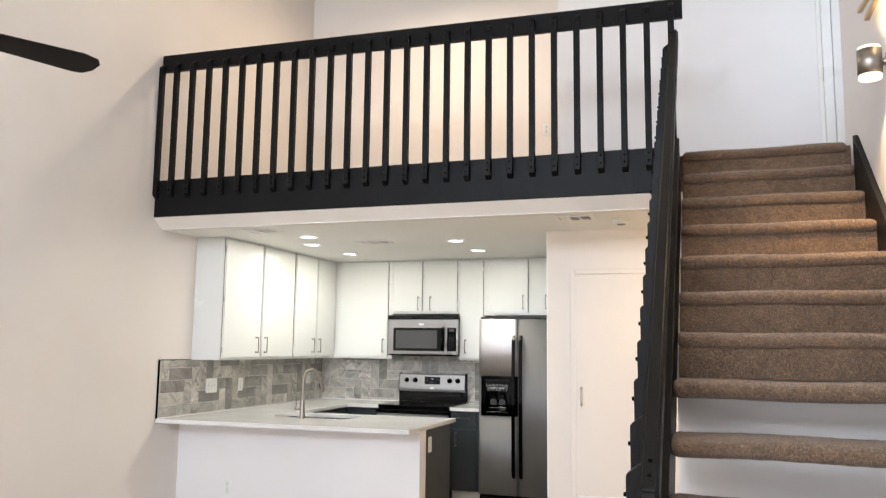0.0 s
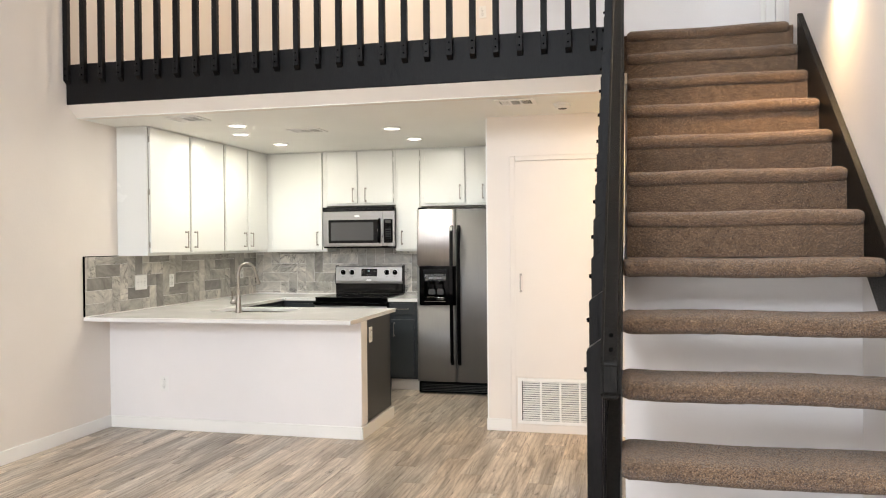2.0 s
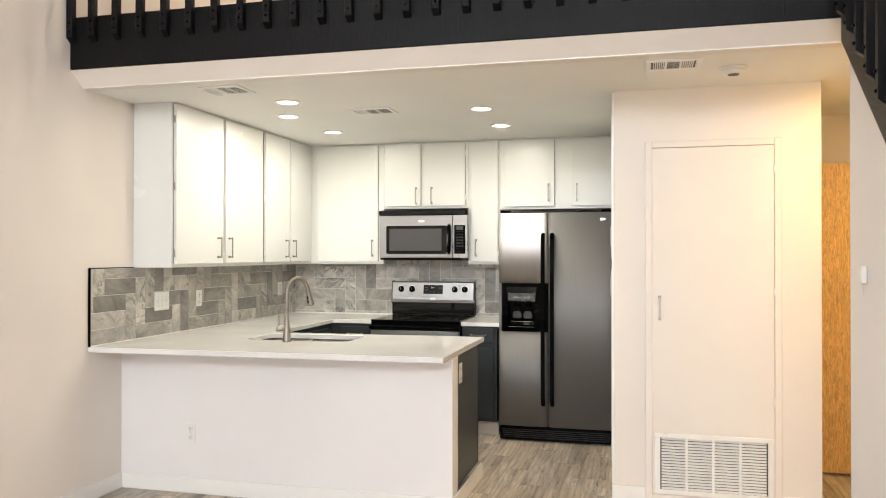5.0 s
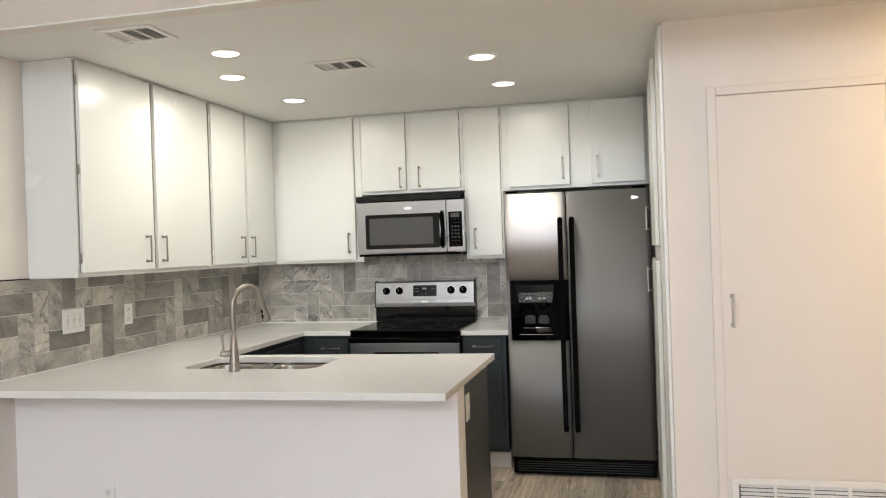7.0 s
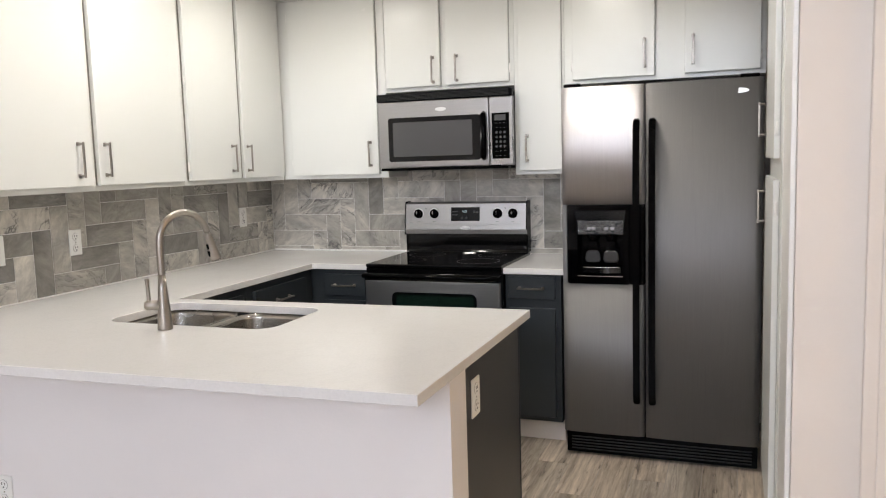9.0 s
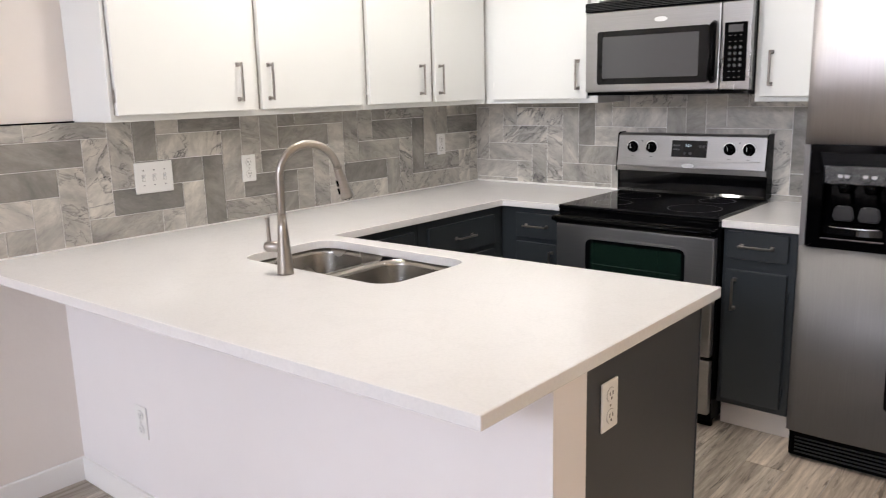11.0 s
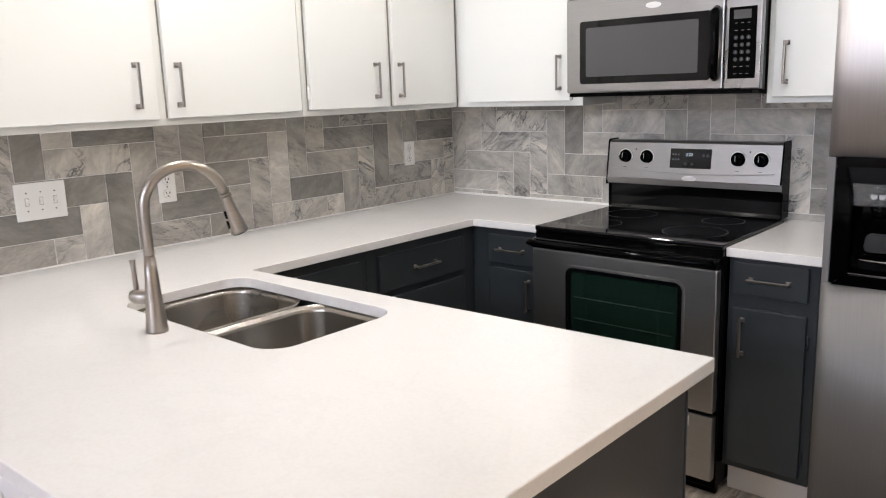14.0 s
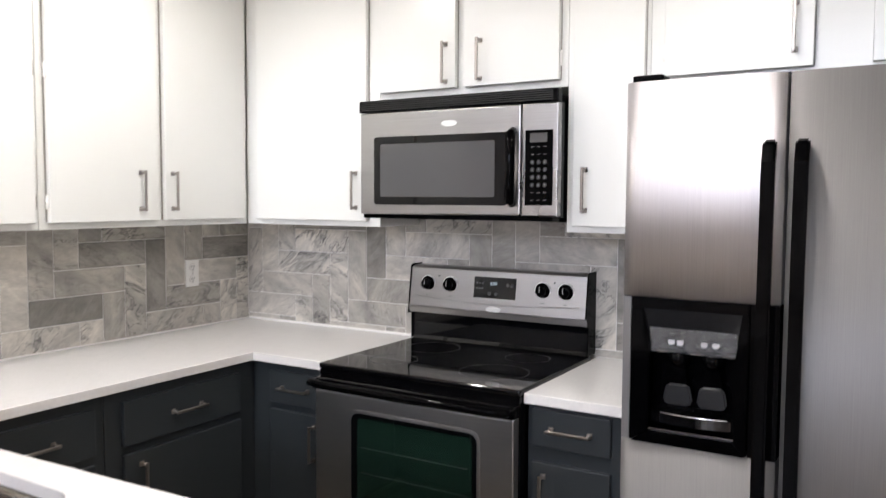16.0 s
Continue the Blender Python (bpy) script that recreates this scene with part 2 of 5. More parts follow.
def make_marble():
    m, t, b = material("grey_marble_tile", (0.4, 0.4, 0.4), 0.3)
    info = node(t, "ShaderNodeObjectInfo")
    sep = node(t, "ShaderNodeSeparateColor")
    t.links.new(info.outputs["Color"], sep.inputs[0])
    mul = node(t, "ShaderNodeVectorMath", operation="SCALE")
    mul.inputs[0].default_value = (37.0, 19.0, 53.0)
    t.links.new(info.outputs["Random"], mul.inputs["Scale"])
    add = node(t, "ShaderNodeVectorMath", operation="ADD")
    t.links.new(coords(t, (1, 1, 1)), add.inputs[0])
    t.links.new(mul.outputs[0], add.inputs[1])
    ang = node(t, "ShaderNodeMapRange")
    t.links.new(info.outputs["Random"], ang.inputs["Value"])
    ang.inputs["To Min"].default_value, ang.inputs["To Max"].default_value = radians(-75), radians(75)
    turn = node(t, "ShaderNodeVectorRotate", rotation_type="AXIS_ANGLE")
    turn.inputs["Axis"].default_value = (0.7, 0.7, 0.0)
    t.links.new(ang.outputs[0], turn.inputs["Angle"])
    t.links.new(add.outputs[0], turn.inputs["Vector"])
    rot = node(t, "ShaderNodeMapping")
    rot.inputs["Rotation"].default_value = (radians(12), radians(8), radians(20))
    rot.inputs["Scale"].default_value = (1.0, 1.0, 2.6)
    t.links.new(turn.outputs[0], rot.inputs["Vector"])
    v = rot.outputs[0]
    base = ramp(t, sep.outputs[0], [(0.0, (0.195, 0.188, 0.177)), (0.35, (0.315, 0.304, 0.285)), (0.65, (0.485, 0.467, 0.438)), (1.0, (0.66, 0.636, 0.595))])
    cloud = ramp(t, noise_tex(t, v, 4.5, 6, 0.62, 0.5), [(0.30, (0.66, 0.665, 0.675)), (0.50, (0.99, 0.99, 0.99)), (0.68, (1.34, 1.33, 1.31))])
    c = mixc(t, base, cloud, 1.0, "MULTIPLY")
    fine = ramp(t, noise_tex(t, v, 26, 5, 0.65, 0.8), [(0.35, (0.90, 0.90, 0.90)), (0.65, (1.08, 1.08, 1.08))])
    c = mixc(t, c, fine, 1.0, "MULTIPLY")
    vn = noise_tex(t, v, 3.8, 7, 0.60, 1.0)
    thin = ramp(t, vn, [(0.485, (0, 0, 0)), (0.4985, (1, 1, 1)), (0.507, (0, 0, 0))])
    smoky = ramp(t, noise_tex(t, v, 3.1, 7, 0.62, 1.2), [(0.445, (0, 0, 0)), (0.494, (0.75, 0.75, 0.75)), (0.508, (0, 0, 0))])
    wide = ramp(t, noise_tex(t, v, 4.2, 2), [(0.38, (0.0, 0.0, 0.0)), (0.52, (1, 1, 1))])
    both = mixc(t, thin, smoky, 1.0, "ADD")
    grey = node(t, "ShaderNodeCombineColor")
    for k in range(3):
        t.links.new(sep.outputs[1], grey.inputs[k])
    vf = mixc(t, mixc(t, both, wide, 1.0, "MULTIPLY"), grey.outputs[0], 1.0, "MULTIPLY")
    bw = node(t, "ShaderNodeRGBToBW")
    t.links.new(vf, bw.inputs[0])
    c = mixc(t, c, (1.02, 0.995, 0.955), 1.0, "MULTIPLY")
    t.links.new(mixc(t, c, (0.060, 0.059, 0.062), bw.outputs[0]), b.inputs["Base Color"])
    bump(t, b, vn, 0.06, 0.001)
    return m


def make_carpet():
    m, t, b = material("brown_carpet", (0.3, 0.2, 0.14), 0.95, spec=0.1)
    v = coords(t, kind="Object")
    tuft = noise_tex(t, v, 215, 2, 0.7, 1.2)
    mid = noise_tex(t, v, 16, 4, 0.6)
    big = noise_tex(t, v, 5, 3)
    c = ramp(t, tuft, [(0.36, (0.040, 0.019, 0.010)), (0.46, (0.150, 0.082, 0.044)), (0.56, (0.28, 0.166, 0.094)), (0.66, (0.52, 0.335, 0.205))])
    c2 = ramp(t, mid, [(0.3, (0.82, 0.82, 0.82)), (0.7, (1.12, 1.12, 1.12))])
    c3 = ramp(t, big, [(0.3, (0.88, 0.88, 0.88)), (0.7, (1.1, 1.1, 1.1))])
    t.links.new(mixc(t, mixc(t, c, c2, 1.0, "MULTIPLY"), c3, 1.0, "MULTIPLY"), b.inputs["Base Color"])
    b.inputs["Sheen Weight"].default_value = 0.35
    bump(t, b, tuft, 1.0, 0.009)
    return m


def make_plank(name, tint):
    m, t, b = material(name, (0.3, 0.25, 0.2), 0.36)
    info = node(t, "ShaderNodeObjectInfo")
    mul = node(t, "ShaderNodeVectorMath", operation="SCALE")
    mul.inputs[0].default_value = (7.0, 29.0, 13.0)
    t.links.new(info.outputs["Random"], mul.inputs["Scale"])
    add = node(t, "ShaderNodeVectorMath", operation="ADD")
    t.links.new(coords(t), add.inputs[0])
    t.links.new(mul.outputs[0], add.inputs[1])
    st = node(t, "ShaderNodeMapping")
    st.inputs["Scale"].default_value = (2.9, 0.26, 1.0)
    t.links.new(add.outputs[0], st.inputs["Vector"])
    v = st.outputs[0]
    grain = noise_tex(t, v, 3.4, 6, 0.58, 0.9)
    col = ramp(t, grain, [(0.28, (0.165, 0.140, 0.118)), (0.42, (0.29, 0.252, 0.214)), (0.54, (0.43, 0.383, 0.332)), (0.70, (0.62, 0.565, 0.50))])
    var = ramp(t, info.outputs["Random"], [(0.0, (0.84, 0.855, 0.87)), (0.5, (0.99, 0.97, 0.95)), (1.0, (1.13, 1.09, 1.05))])
    waves = node(t, "ShaderNodeTexWave")
    waves.bands_direction = "X"
    t.links.new(v, waves.inputs["Vector"])
    for key, value in (("Scale", 3.2), ("Distortion", 7.0), ("Detail", 4.0), ("Detail Scale", 1.3), ("Detail Roughness", 0.62)):
        waves.inputs[key].default_value = value
    rings = ramp(t, waves.outputs["Fac"], [(0.0, (0.80, 0.785, 0.77)), (0.25, (1.0, 1.0, 1.0)), (1.0, (1.05, 1.05, 1.05))])
    crack = ramp(t, noise_tex(t, v, 8.5, 7, 0.72, 1.5), [(0.34, (0.26, 0.23, 0.21)), (0.43, (1.0, 1.0, 1.0))])
    streak = ramp(t, noise_tex(t, v, 42, 4, 0.65), [(0.35, (0.80, 0.785, 0.775)), (0.6, (1.05, 1.05, 1.05))])
    c = mixc(t, mixc(t, mixc(t, col, var, 1.0, "MULTIPLY"), streak, 1.0, "MULTIPLY"), crack, 1.0, "MULTIPLY")
    c = mixc(t, mixc(t, c, rings, 1.0, "MULTIPLY"), (1.27, 1.215, 1.155), 1.0, "MULTIPLY")
    t.links.new(mixc(t, c, tint, 1.0, "MULTIPLY"), b.inputs["Base Color"])
    t.links.new(ramp(t, grain, [(0.3, (0.42,) * 3), (0.7, (0.28,) * 3)]), b.inputs["Roughness"])
    bump(t, b, grain, 0.15, 0.001)
    return m


QUARTZ, MARBLE, CARPET = make_quartz(), make_marble(), make_carpet()
PLANK = make_plank("grey_wood_look_plank", (1.0, 1.0, 1.0))
HALL_WOOD = wood_painted("honey_wood", (0.60, 0.36, 0.13), 0.4)
GLASS, _gt, _gb = material("window_glass", (1, 1, 1), 0.0)
_gb.inputs["Transmission Weight"].default_value = 1.0
_gb.inputs["IOR"].default_value = 1.45
GRASS = painted("garden_grass", (0.06, 0.10, 0.035), 0.9, var=0.3)


# ---- mesh helpers ----
def add_box(bm, x0, x1, y0, y1, z0, z1, bevel=0.0, seg=2):
    if bevel <= 0:
        r = bmesh.ops.create_cube(bm, size=1)
        vs = r["verts"]
    else:
        b2 = bmesh.new()
        bmesh.ops.create_cube(b2, size=1)
        vs = list(b2.verts)
    for v in vs:
        v.co = Vector((x0 + (v.co.x + 0.5) * (x1 - x0), y0 + (v.co.y + 0.5) * (y1 - y0), z0 + (v.co.z + 0.5) * (z1 - z0)))
    if bevel > 0:
        bmesh.ops.bevel(b2, geom=list(b2.edges), offset=bevel, segments=seg, affect="EDGES", profile=0.5)
        join_bm(bm, b2)
    return bm


def join_bm(bm, other):
    vm = {}
    for v in other.verts:
        vm[v] = bm.verts.new(v.co)
    for f in other.faces:
        try:
            g = bm.faces.new([vm[v] for v in f.verts])
            g.smooth = f.smooth
        except ValueError:
            pass
    other.free()


def box(x0, x1, y0, y1, z0, z1, bevel=0.0, seg=2):
    return add_box(bmesh.new(), x0, x1, y0, y1, z0, z1, bevel, seg)


def cyl(p0, p1, r0, r1=None, n=20, cap=True, bm=None):
    bm = bm or bmesh.new()
    p0, p1 = Vector(p0), Vector(p1)
    d = p1 - p0
    m = Matrix.Translation((p0 + p1) / 2) @ d.to_track_quat("Z", "Y").to_matrix().to_4x4()
    b2 = bmesh.new()
    bmesh.ops.create_cone(b2, cap_ends=cap, segments=n, radius1=r0, radius2=r0 if r1 is None else r1, depth=d.length, matrix=m)
    for f in b2.faces:
        f.smooth = len(f.verts) == 4
    join_bm(bm, b2)
    return bm


def tube(points, radius, n=12, bm=None):
    bm = bm or bmesh.new()
    pts = [Vector(p) for p in points]
    rad = radius if isinstance(radius, (list, tuple)) else [radius] * len(pts)
    rings, up = [], None
    for i, p in enumerate(pts):
        d = (pts[min(i + 1, len(pts) - 1)] - pts[max(i - 1, 0)]).normalized()
        if up is None:
            up = d.orthogonal().normalized()
        up = (up - d * up.dot(d)).normalized()
        side = d.cross(up)
        rings.append([bm.verts.new(p + (up * math.cos(a) + side * math.sin(a)) * rad[i]) for a in [2 * math.pi * k / n for k in range(n)]])
    for a, b in zip(rings, rings[1:]):
        for k in range(n):
            bm.faces.new((a[k], a[(k + 1) % n], b[(k + 1) % n], b[k])).smooth = True
    bm.faces.new(rings[0][::-1])
    bm.faces.new(rings[-1])
    return bm


def prism(outline, axis, a, b):
    """A solid of the outline (pairs in the other two axes) from a to b along the axis."""
    bm = bmesh.new()
    order = {"x": lambda u, v, w: (w, u, v), "y": lambda u, v, w: (u, w, v), "z": lambda u, v, w: (u, v, w)}[axis]
    lo = [bm.verts.new(order(u, v, a)) for u, v in outline]
    hi = [bm.verts.new(order(u, v, b)) for u, v in outline]
    n = len(outline)
    bm.faces.new(lo)
    bm.faces.new(hi[::-1])
    for i in range(n):
        bm.faces.new((lo[i], lo[(i + 1) % n], hi[(i + 1) % n], hi[i]))
    bmesh.ops.recalc_face_normals(bm, faces=list(bm.faces))
    return bm


def softened(bm, width=0.002, seg=2):
    bmesh.ops.bevel(bm, geom=[e for e in bm.edges if e.is_manifold and e.calc_face_angle(0) > 0.6], offset=width, segments=seg, affect="EDGES")
    return bm


def part(name, bm, mat, parent=None, label="", smooth=False):
    me = bpy.data.meshes.new(name)
    bmesh.ops.recalc_face_normals(bm, faces=list(bm.faces))
    if smooth:
        for f in bm.faces:
            f.smooth = True
    bm.to_mesh(me)
    bm.free()
    me.materials.append(mat)
    o = new(name, me)
    if parent is not None:
        o.parent = parent
        o.matrix_parent_inverse = parent.matrix_basis.inverted()
    if label:
        o["label"] = label
    return o


def thing(name, label, category, at=(0, 0, 0), group=""):
    o = new(name)
    o.empty_display_size = 0.1
    o.matrix_basis = Matrix.Translation(at)
    return tagged(o, label, category, group)


def structure(name, bm, mat, label="", category=""):
    return tagged(part(name, bm, mat), label, category, kind="structure")


def rounded_rect(x0, x1, y0, y1, r, n=8):
    pts = []
    for cx, cy, a0 in ((x1 - r, y1 - r, 0), (x0 + r, y1 - r, 90), (x0 + r, y0 + r, 180), (x1 - r, y0 + r, 270)):
        for k in range(n + 1):
            a = radians(a0 + 90 * k / n)
            pts.append((cx + r * math.cos(a), cy + r * math.sin(a)))
    return pts


# ---- the large structure ----
T = 0.12
structure("floor", box(LEFT - T, RIGHT + 1.2, REAR - T, BACK + T, -0.20, -0.003), FLOOR_GROUT, "grey wood-look plank floor", "floor")
_ww = bmesh.new()
for _a, _b, _c, _d in ((REAR - T, WIN3[0], -0.05, TOP), (WIN3[1], BACK + T, -0.05, TOP), (WIN3[0], WIN3[1], -0.05, WIN3[2]), (WIN3[0], WIN3[1], WIN3[3], TOP)):
    add_box(_ww, LEFT - T, LEFT, _a, _b, _c, _d)
structure("wall_west", _ww, WALL, "tall cream painted plaster wall", "wall")
_w3 = structure("window_3", box(LEFT - 0.09, LEFT - 0.04, WIN3[0], WIN3[1], WIN3[2], WIN3[2] + 0.06), TRIM, "white-framed side window", "window")
part("frame", box(LEFT - 0.09, LEFT - 0.04, WIN3[0], WIN3[1], WIN3[3] - 0.06, WIN3[3]), TRIM, _w3)
for _y in (WIN3[0], -2.03, WIN3[1] - 0.06):
    part("frame", box(LEFT - 0.09, LEFT - 0.04, _y, _y + 0.06, WIN3[2] + 0.06, WIN3[3] - 0.06), TRIM, _w3)
for _y0, _y1 in ((WIN3[0] + 0.06, -2.03), (-1.97, WIN3[1] - 0.06)):
    _g = part("pane", box(LEFT - 0.068, LEFT - 0.062, _y0, _y1, WIN3[2] + 0.06, WIN3[3] - 0.06), GLASS, _w3)
    _g.visible_shadow = False
structure("wall_north", box(LEFT, RIGHT + 1.2, BACK, BACK + T, -0.05, TOP), WALL, "cream painted wall behind the kitchen", "wall")
# east wall beside the stairs, then the wider landing
structure("wall_east", box(RIGHT, RIGHT + T, REAR - T, 5.62, -0.05, TOP), WALL_WHITE, "white painted wall beside the stairs", "wall")
_we = bmesh.new()
for _c, _d, _e, _f in ((5.62, WIN4[0], 0, TOP), (WIN4[1], BACK, 0, TOP), (WIN4[0], WIN4[1], 0, WIN4[2]), (WIN4[0], WIN4[1], WIN4[3], TOP)):
    add_box(_we, 1.62, 1.74, _c, _d, _e, _f)
_w4 = structure("window_4", box(1.66, 1.71, WIN4[0], WIN4[1], WIN4[2], WIN4[2] + 0.05), TRIM, "white-framed landing window", "window")
part("frame", box(1.66, 1.71, WIN4[0], WIN4[1], WIN4[3] - 0.05, WIN4[3]), TRIM, _w4)
for _y in (WIN4[0], WIN4[1] - 0.05):
    part("frame", box(1.66, 1.71, _y, _y + 0.05, WIN4[2] + 0.05, WIN4[3] - 0.05), TRIM, _w4)
_g = part("pane", box(1.682, 1.688, WIN4[0] + 0.05, WIN4[1] - 0.05, WIN4[2] + 0.05, WIN4[3] - 0.05), GLASS, _w4)
_g.visible_shadow = False
structure("wall_east_landing", _we, WALL_WHITE, "white wall of the landing and hall", "wall")
structure("wall_east_return", box(RIGHT + T, 1.74, 5.5, 5.62, 0, TOP), WALL_WHITE, "short white return wall", "wall")


def wall_with_holes(name, x0, x1, y0, y1, z0, z1, holes, mat, label):
    bm = bmesh.new()
    xs = sorted({x0, x1, *[h[0] for h in holes], *[h[1] for h in holes]})
    zs = sorted({z0, z1, *[h[2] for h in holes], *[h[3] for h in holes]})
    for a, b in zip(xs, xs[1:]):
        for c, d in zip(zs, zs[1:]):
            if not any(h[0] <= (a + b) / 2 <= h[1] and h[2] <= (c + d) / 2 <= h[3] for h in holes):
                add_box(bm, a, b, y0, y1, c, d)
    bmesh.ops.remove_doubles(bm, verts=list(bm.verts), dist=1e-5)
    return structure(name, bm, mat, label, "wall")


wall_with_holes("wall_south", LEFT, RIGHT, REAR - T, REAR, -0.05, TOP, [(WIN[0], WIN[1], WIN[2], WIN[3]), (WIN2[0], WIN2[1], WIN2[2], WIN2[3])], WALL, "cream wall with tall windows")
structure("ceiling", box(LEFT - T, RIGHT + 1.2, REAR - T, BACK + T, TOP, TOP + 0.1), CEIL, "high white ceiling", "ceiling")
for i, w in enumerate((WIN, WIN2)):
    wn = structure("window_%d" % (i + 1), box(w[0], w[1], REAR - 0.08, REAR - 0.03, w[2], w[2] + 0.06), TRIM, "white-framed window", "window")
    part("frame", box(w[0], w[1], REAR - 0.08, REAR - 0.03, w[3] - 0.06, w[3]), TRIM, wn)
    n = 3
    for k in range(n):
        xx = w[0] + (w[1] - w[0]) * k / (n - 1)
        part("frame", box(max(w[0], xx - 0.04), min(w[1], xx + 0.04), REAR - 0.08, REAR - 0.03, w[2] + 0.06, w[3] - 0.06), TRIM, wn)
    for k in range(n - 1):
        xa, xb = w[0] + (w[1] - w[0]) * k / 2 + 0.04, w[0] + (w[1] - w[0]) * (k + 1) / 2 - 0.04
        g = part("pane", box(xa, xb, REAR - 0.058, REAR - 0.052, w[2] + 0.06, w[3] - 0.06), GLASS, wn)
        g.visible_shadow = False
structure("ground", box(-300, 300, -400, 300, -0.5, -0.21), GRASS, "grass outside", "ground")

# the loft: slab over the kitchen, its ceiling, and the white soffit edge
structure("ceiling_kitchen", box(LEFT, 1.62, 5.562, BACK, 2.44, 2.50), CEIL, "low white kitchen ceiling", "ceiling")
structure("loft_floor", box(LEFT, 1.62, 5.497, BACK, 2.5005, 2.767), CARPET, "carpeted loft floor slab", "floor")
structure("soffit", prism([(5.460, 2.5245), (5.566, 2.4420), (5.585, 2.4385), (5.64, 2.4385), (5.64, 2.5245)], "x", LEFT - 0.01, 1.18), WALL, "white plaster edge under the loft beam", "soffit")
structure("wall_loft_west", box(LEFT, -0.87, 8.0, 8.12, 2.767, TOP), WALL, "cream loft wall", "wall")
structure("wall_loft_closet", box(-0.87, 1.62, 7.0, 7.12, 2.767, TOP), WALL_WHITE, "white closet wall in the loft", "wall")
structure("wall_loft_side", box(-0.87, -0.75, 7.12, 8.0, 2.767, TOP), WALL_WHITE, "white closet side wall", "wall")
for x0, x1 in ((1.264, 1.335), (1.340, 1.400)):
    structure("trim_landing", box(x0, x1, 6.975, 7.0, 2.767, 4.85, 0.004), TRIM, "white door casing", "trim")
structure("trim_landing_panel", box(1.232, 1.262, 6.988, 7.0, 2.767, 4.8), TRIM, "white door edge", "trim")
structure("baseboard_loft", box(LEFT, -0.87, 7.985, 8.0, 2.767, 2.85, 0.003), TRIM, "white baseboard", "baseboard")

# closet block beside the fridge; hall beyond it
wall_with_holes("wall_closet_front", -0.86, 0.278, 6.42, 6.53, 0, 2.44, [(-0.645, 0.03, 0.0, 2.095)], WALL, "cream closet wall")
structure("wall_closet_east", box(0.168, 0.278, 6.53, BACK, 0, 2.44), WALL, "cream hall wall", "wall")
wall_hall = structure("wall_hall_end", box(0.278, 1.62, 7.62, 7.72, 0, 2.44), WALL, "cream wall at the end of the hall", "wall")
structure("closet_back", box(-0.75, 0.168, 6.95, 7.0, 0, 2.44), WALL, "closet lining", "wall")
# closet under the stairs
structure("wall_stair_side", prism([(4.05, 0), (5.45, 0), (5.45, 2.44), (5.36, 2.44), (4.05, 1.36)], "x", 0.20, 0.30), WALL_WHITE, "white wall under the stairs", "wall")
structure("wall_stair_front", box(0.30, RIGHT, 4.05, 4.15, 0, 1.38), WALL_WHITE, "white wall under the open treads", "wall")
structure("wall_stair_back", box(0.30, RIGHT, 5.35, 5.45, 0, 2.44), WALL_WHITE, "white wall behind the stairs", "wall")


def baseboard(name, x0, x1, y0, y1):
    return structure(name, box(x0, x1, y0, y1, 0, 0.095, 0.004), TRIM, "white painted baseboard", "baseboard")


baseboard("baseboard_west", LEFT, LEFT + 0.014, REAR, 5.925)
baseboard("baseboard_knee", LEFT + 0.014, -1.735, 5.911, 5.925)
baseboard("baseboard_knee_end", -1.735, -1.721, 5.911, 6.70)
baseboard("baseboard_closet_a", -0.874, -0.68, 6.406, 6.42)
baseboard("baseboard_closet_b", 0.072, 0.292, 6.406, 6.42)
baseboard("baseboard_closet_c", 0.278, 0.292, 6.42, 7.62)
baseboard("baseboard_closet_d", -0.874, -0.86, 6.42, 6.78)
baseboard("baseboard_east", RIGHT - 0.014, RIGHT, REAR, 4.05)

# peninsula knee wall
structure("knee_wall", box(LEFT, -1.735, 5.925, 6.057, 0, 0.882), WALL_WHITE, "white painted peninsula half wall", "wall")


# ---- handles and hinges ----
def bar_handle(parent, p, length, vertical=True, out=(0, -1, 0), label="brushed nickel bar handle", name="handle"):
    """A square bar on two posts, centred at p on the door's face."""
    p, out = Vector(p), Vector(out)
    along = Vector((0, 0, 1)) if vertical else (Vector((1, 0, 0)) if abs(out.y) > 0.5 else Vector((0, 1, 0)))
    bm = bmesh.new()
    side = along.cross(out)

    def block(c, a, b, d, bev=0.0015):
        h = [abs(along[i]) * a + abs(side[i]) * b + abs(out[i]) * d for i in range(3)]
        add_box(bm, c.x - h[0], c.x + h[0], c.y - h[1], c.y + h[1], c.z - h[2], c.z + h[2], bev, 1)

    block(p + out * 0.030, length / 2 + 0.004, 0.0048, 0.0038)
    for s in (-1, 1):
        c = p + along * s * (length / 2 - 0.004)
        cyl(c, c + out * 0.027, 0.0062, 0.0045, 10, bm=bm)
        block(c + out * 0.002, 0.0085, 0.0085, 0.002)
    return part(name, bm, NICKEL, parent, label)


def hinge(parent, p, out=(0, -1, 0), mat=None):
    p, out = Vector(p), Vector(out)
    bm = bmesh.new()
    cyl(p + Vector((0, 0, -0.022)), p + Vector((0, 0, 0.022)), 0.0042, n=8, bm=bm)
    cyl(p + Vector((0, 0, 0.022)), p + Vector((0, 0, 0.027)), 0.003, n=8, bm=bm)
    return part("hinge", bm, mat or TRIM, parent)


# ---- upper cabinets ----
Z0U, Z1U = 1.38, 2.425


def slab_door(parent, mat, x0, x1, y0, y1, z0, z1, name="door"):
    return part(name, box(x0, x1, y0, y1, z0, z1, 0.0025, 2), mat, parent)


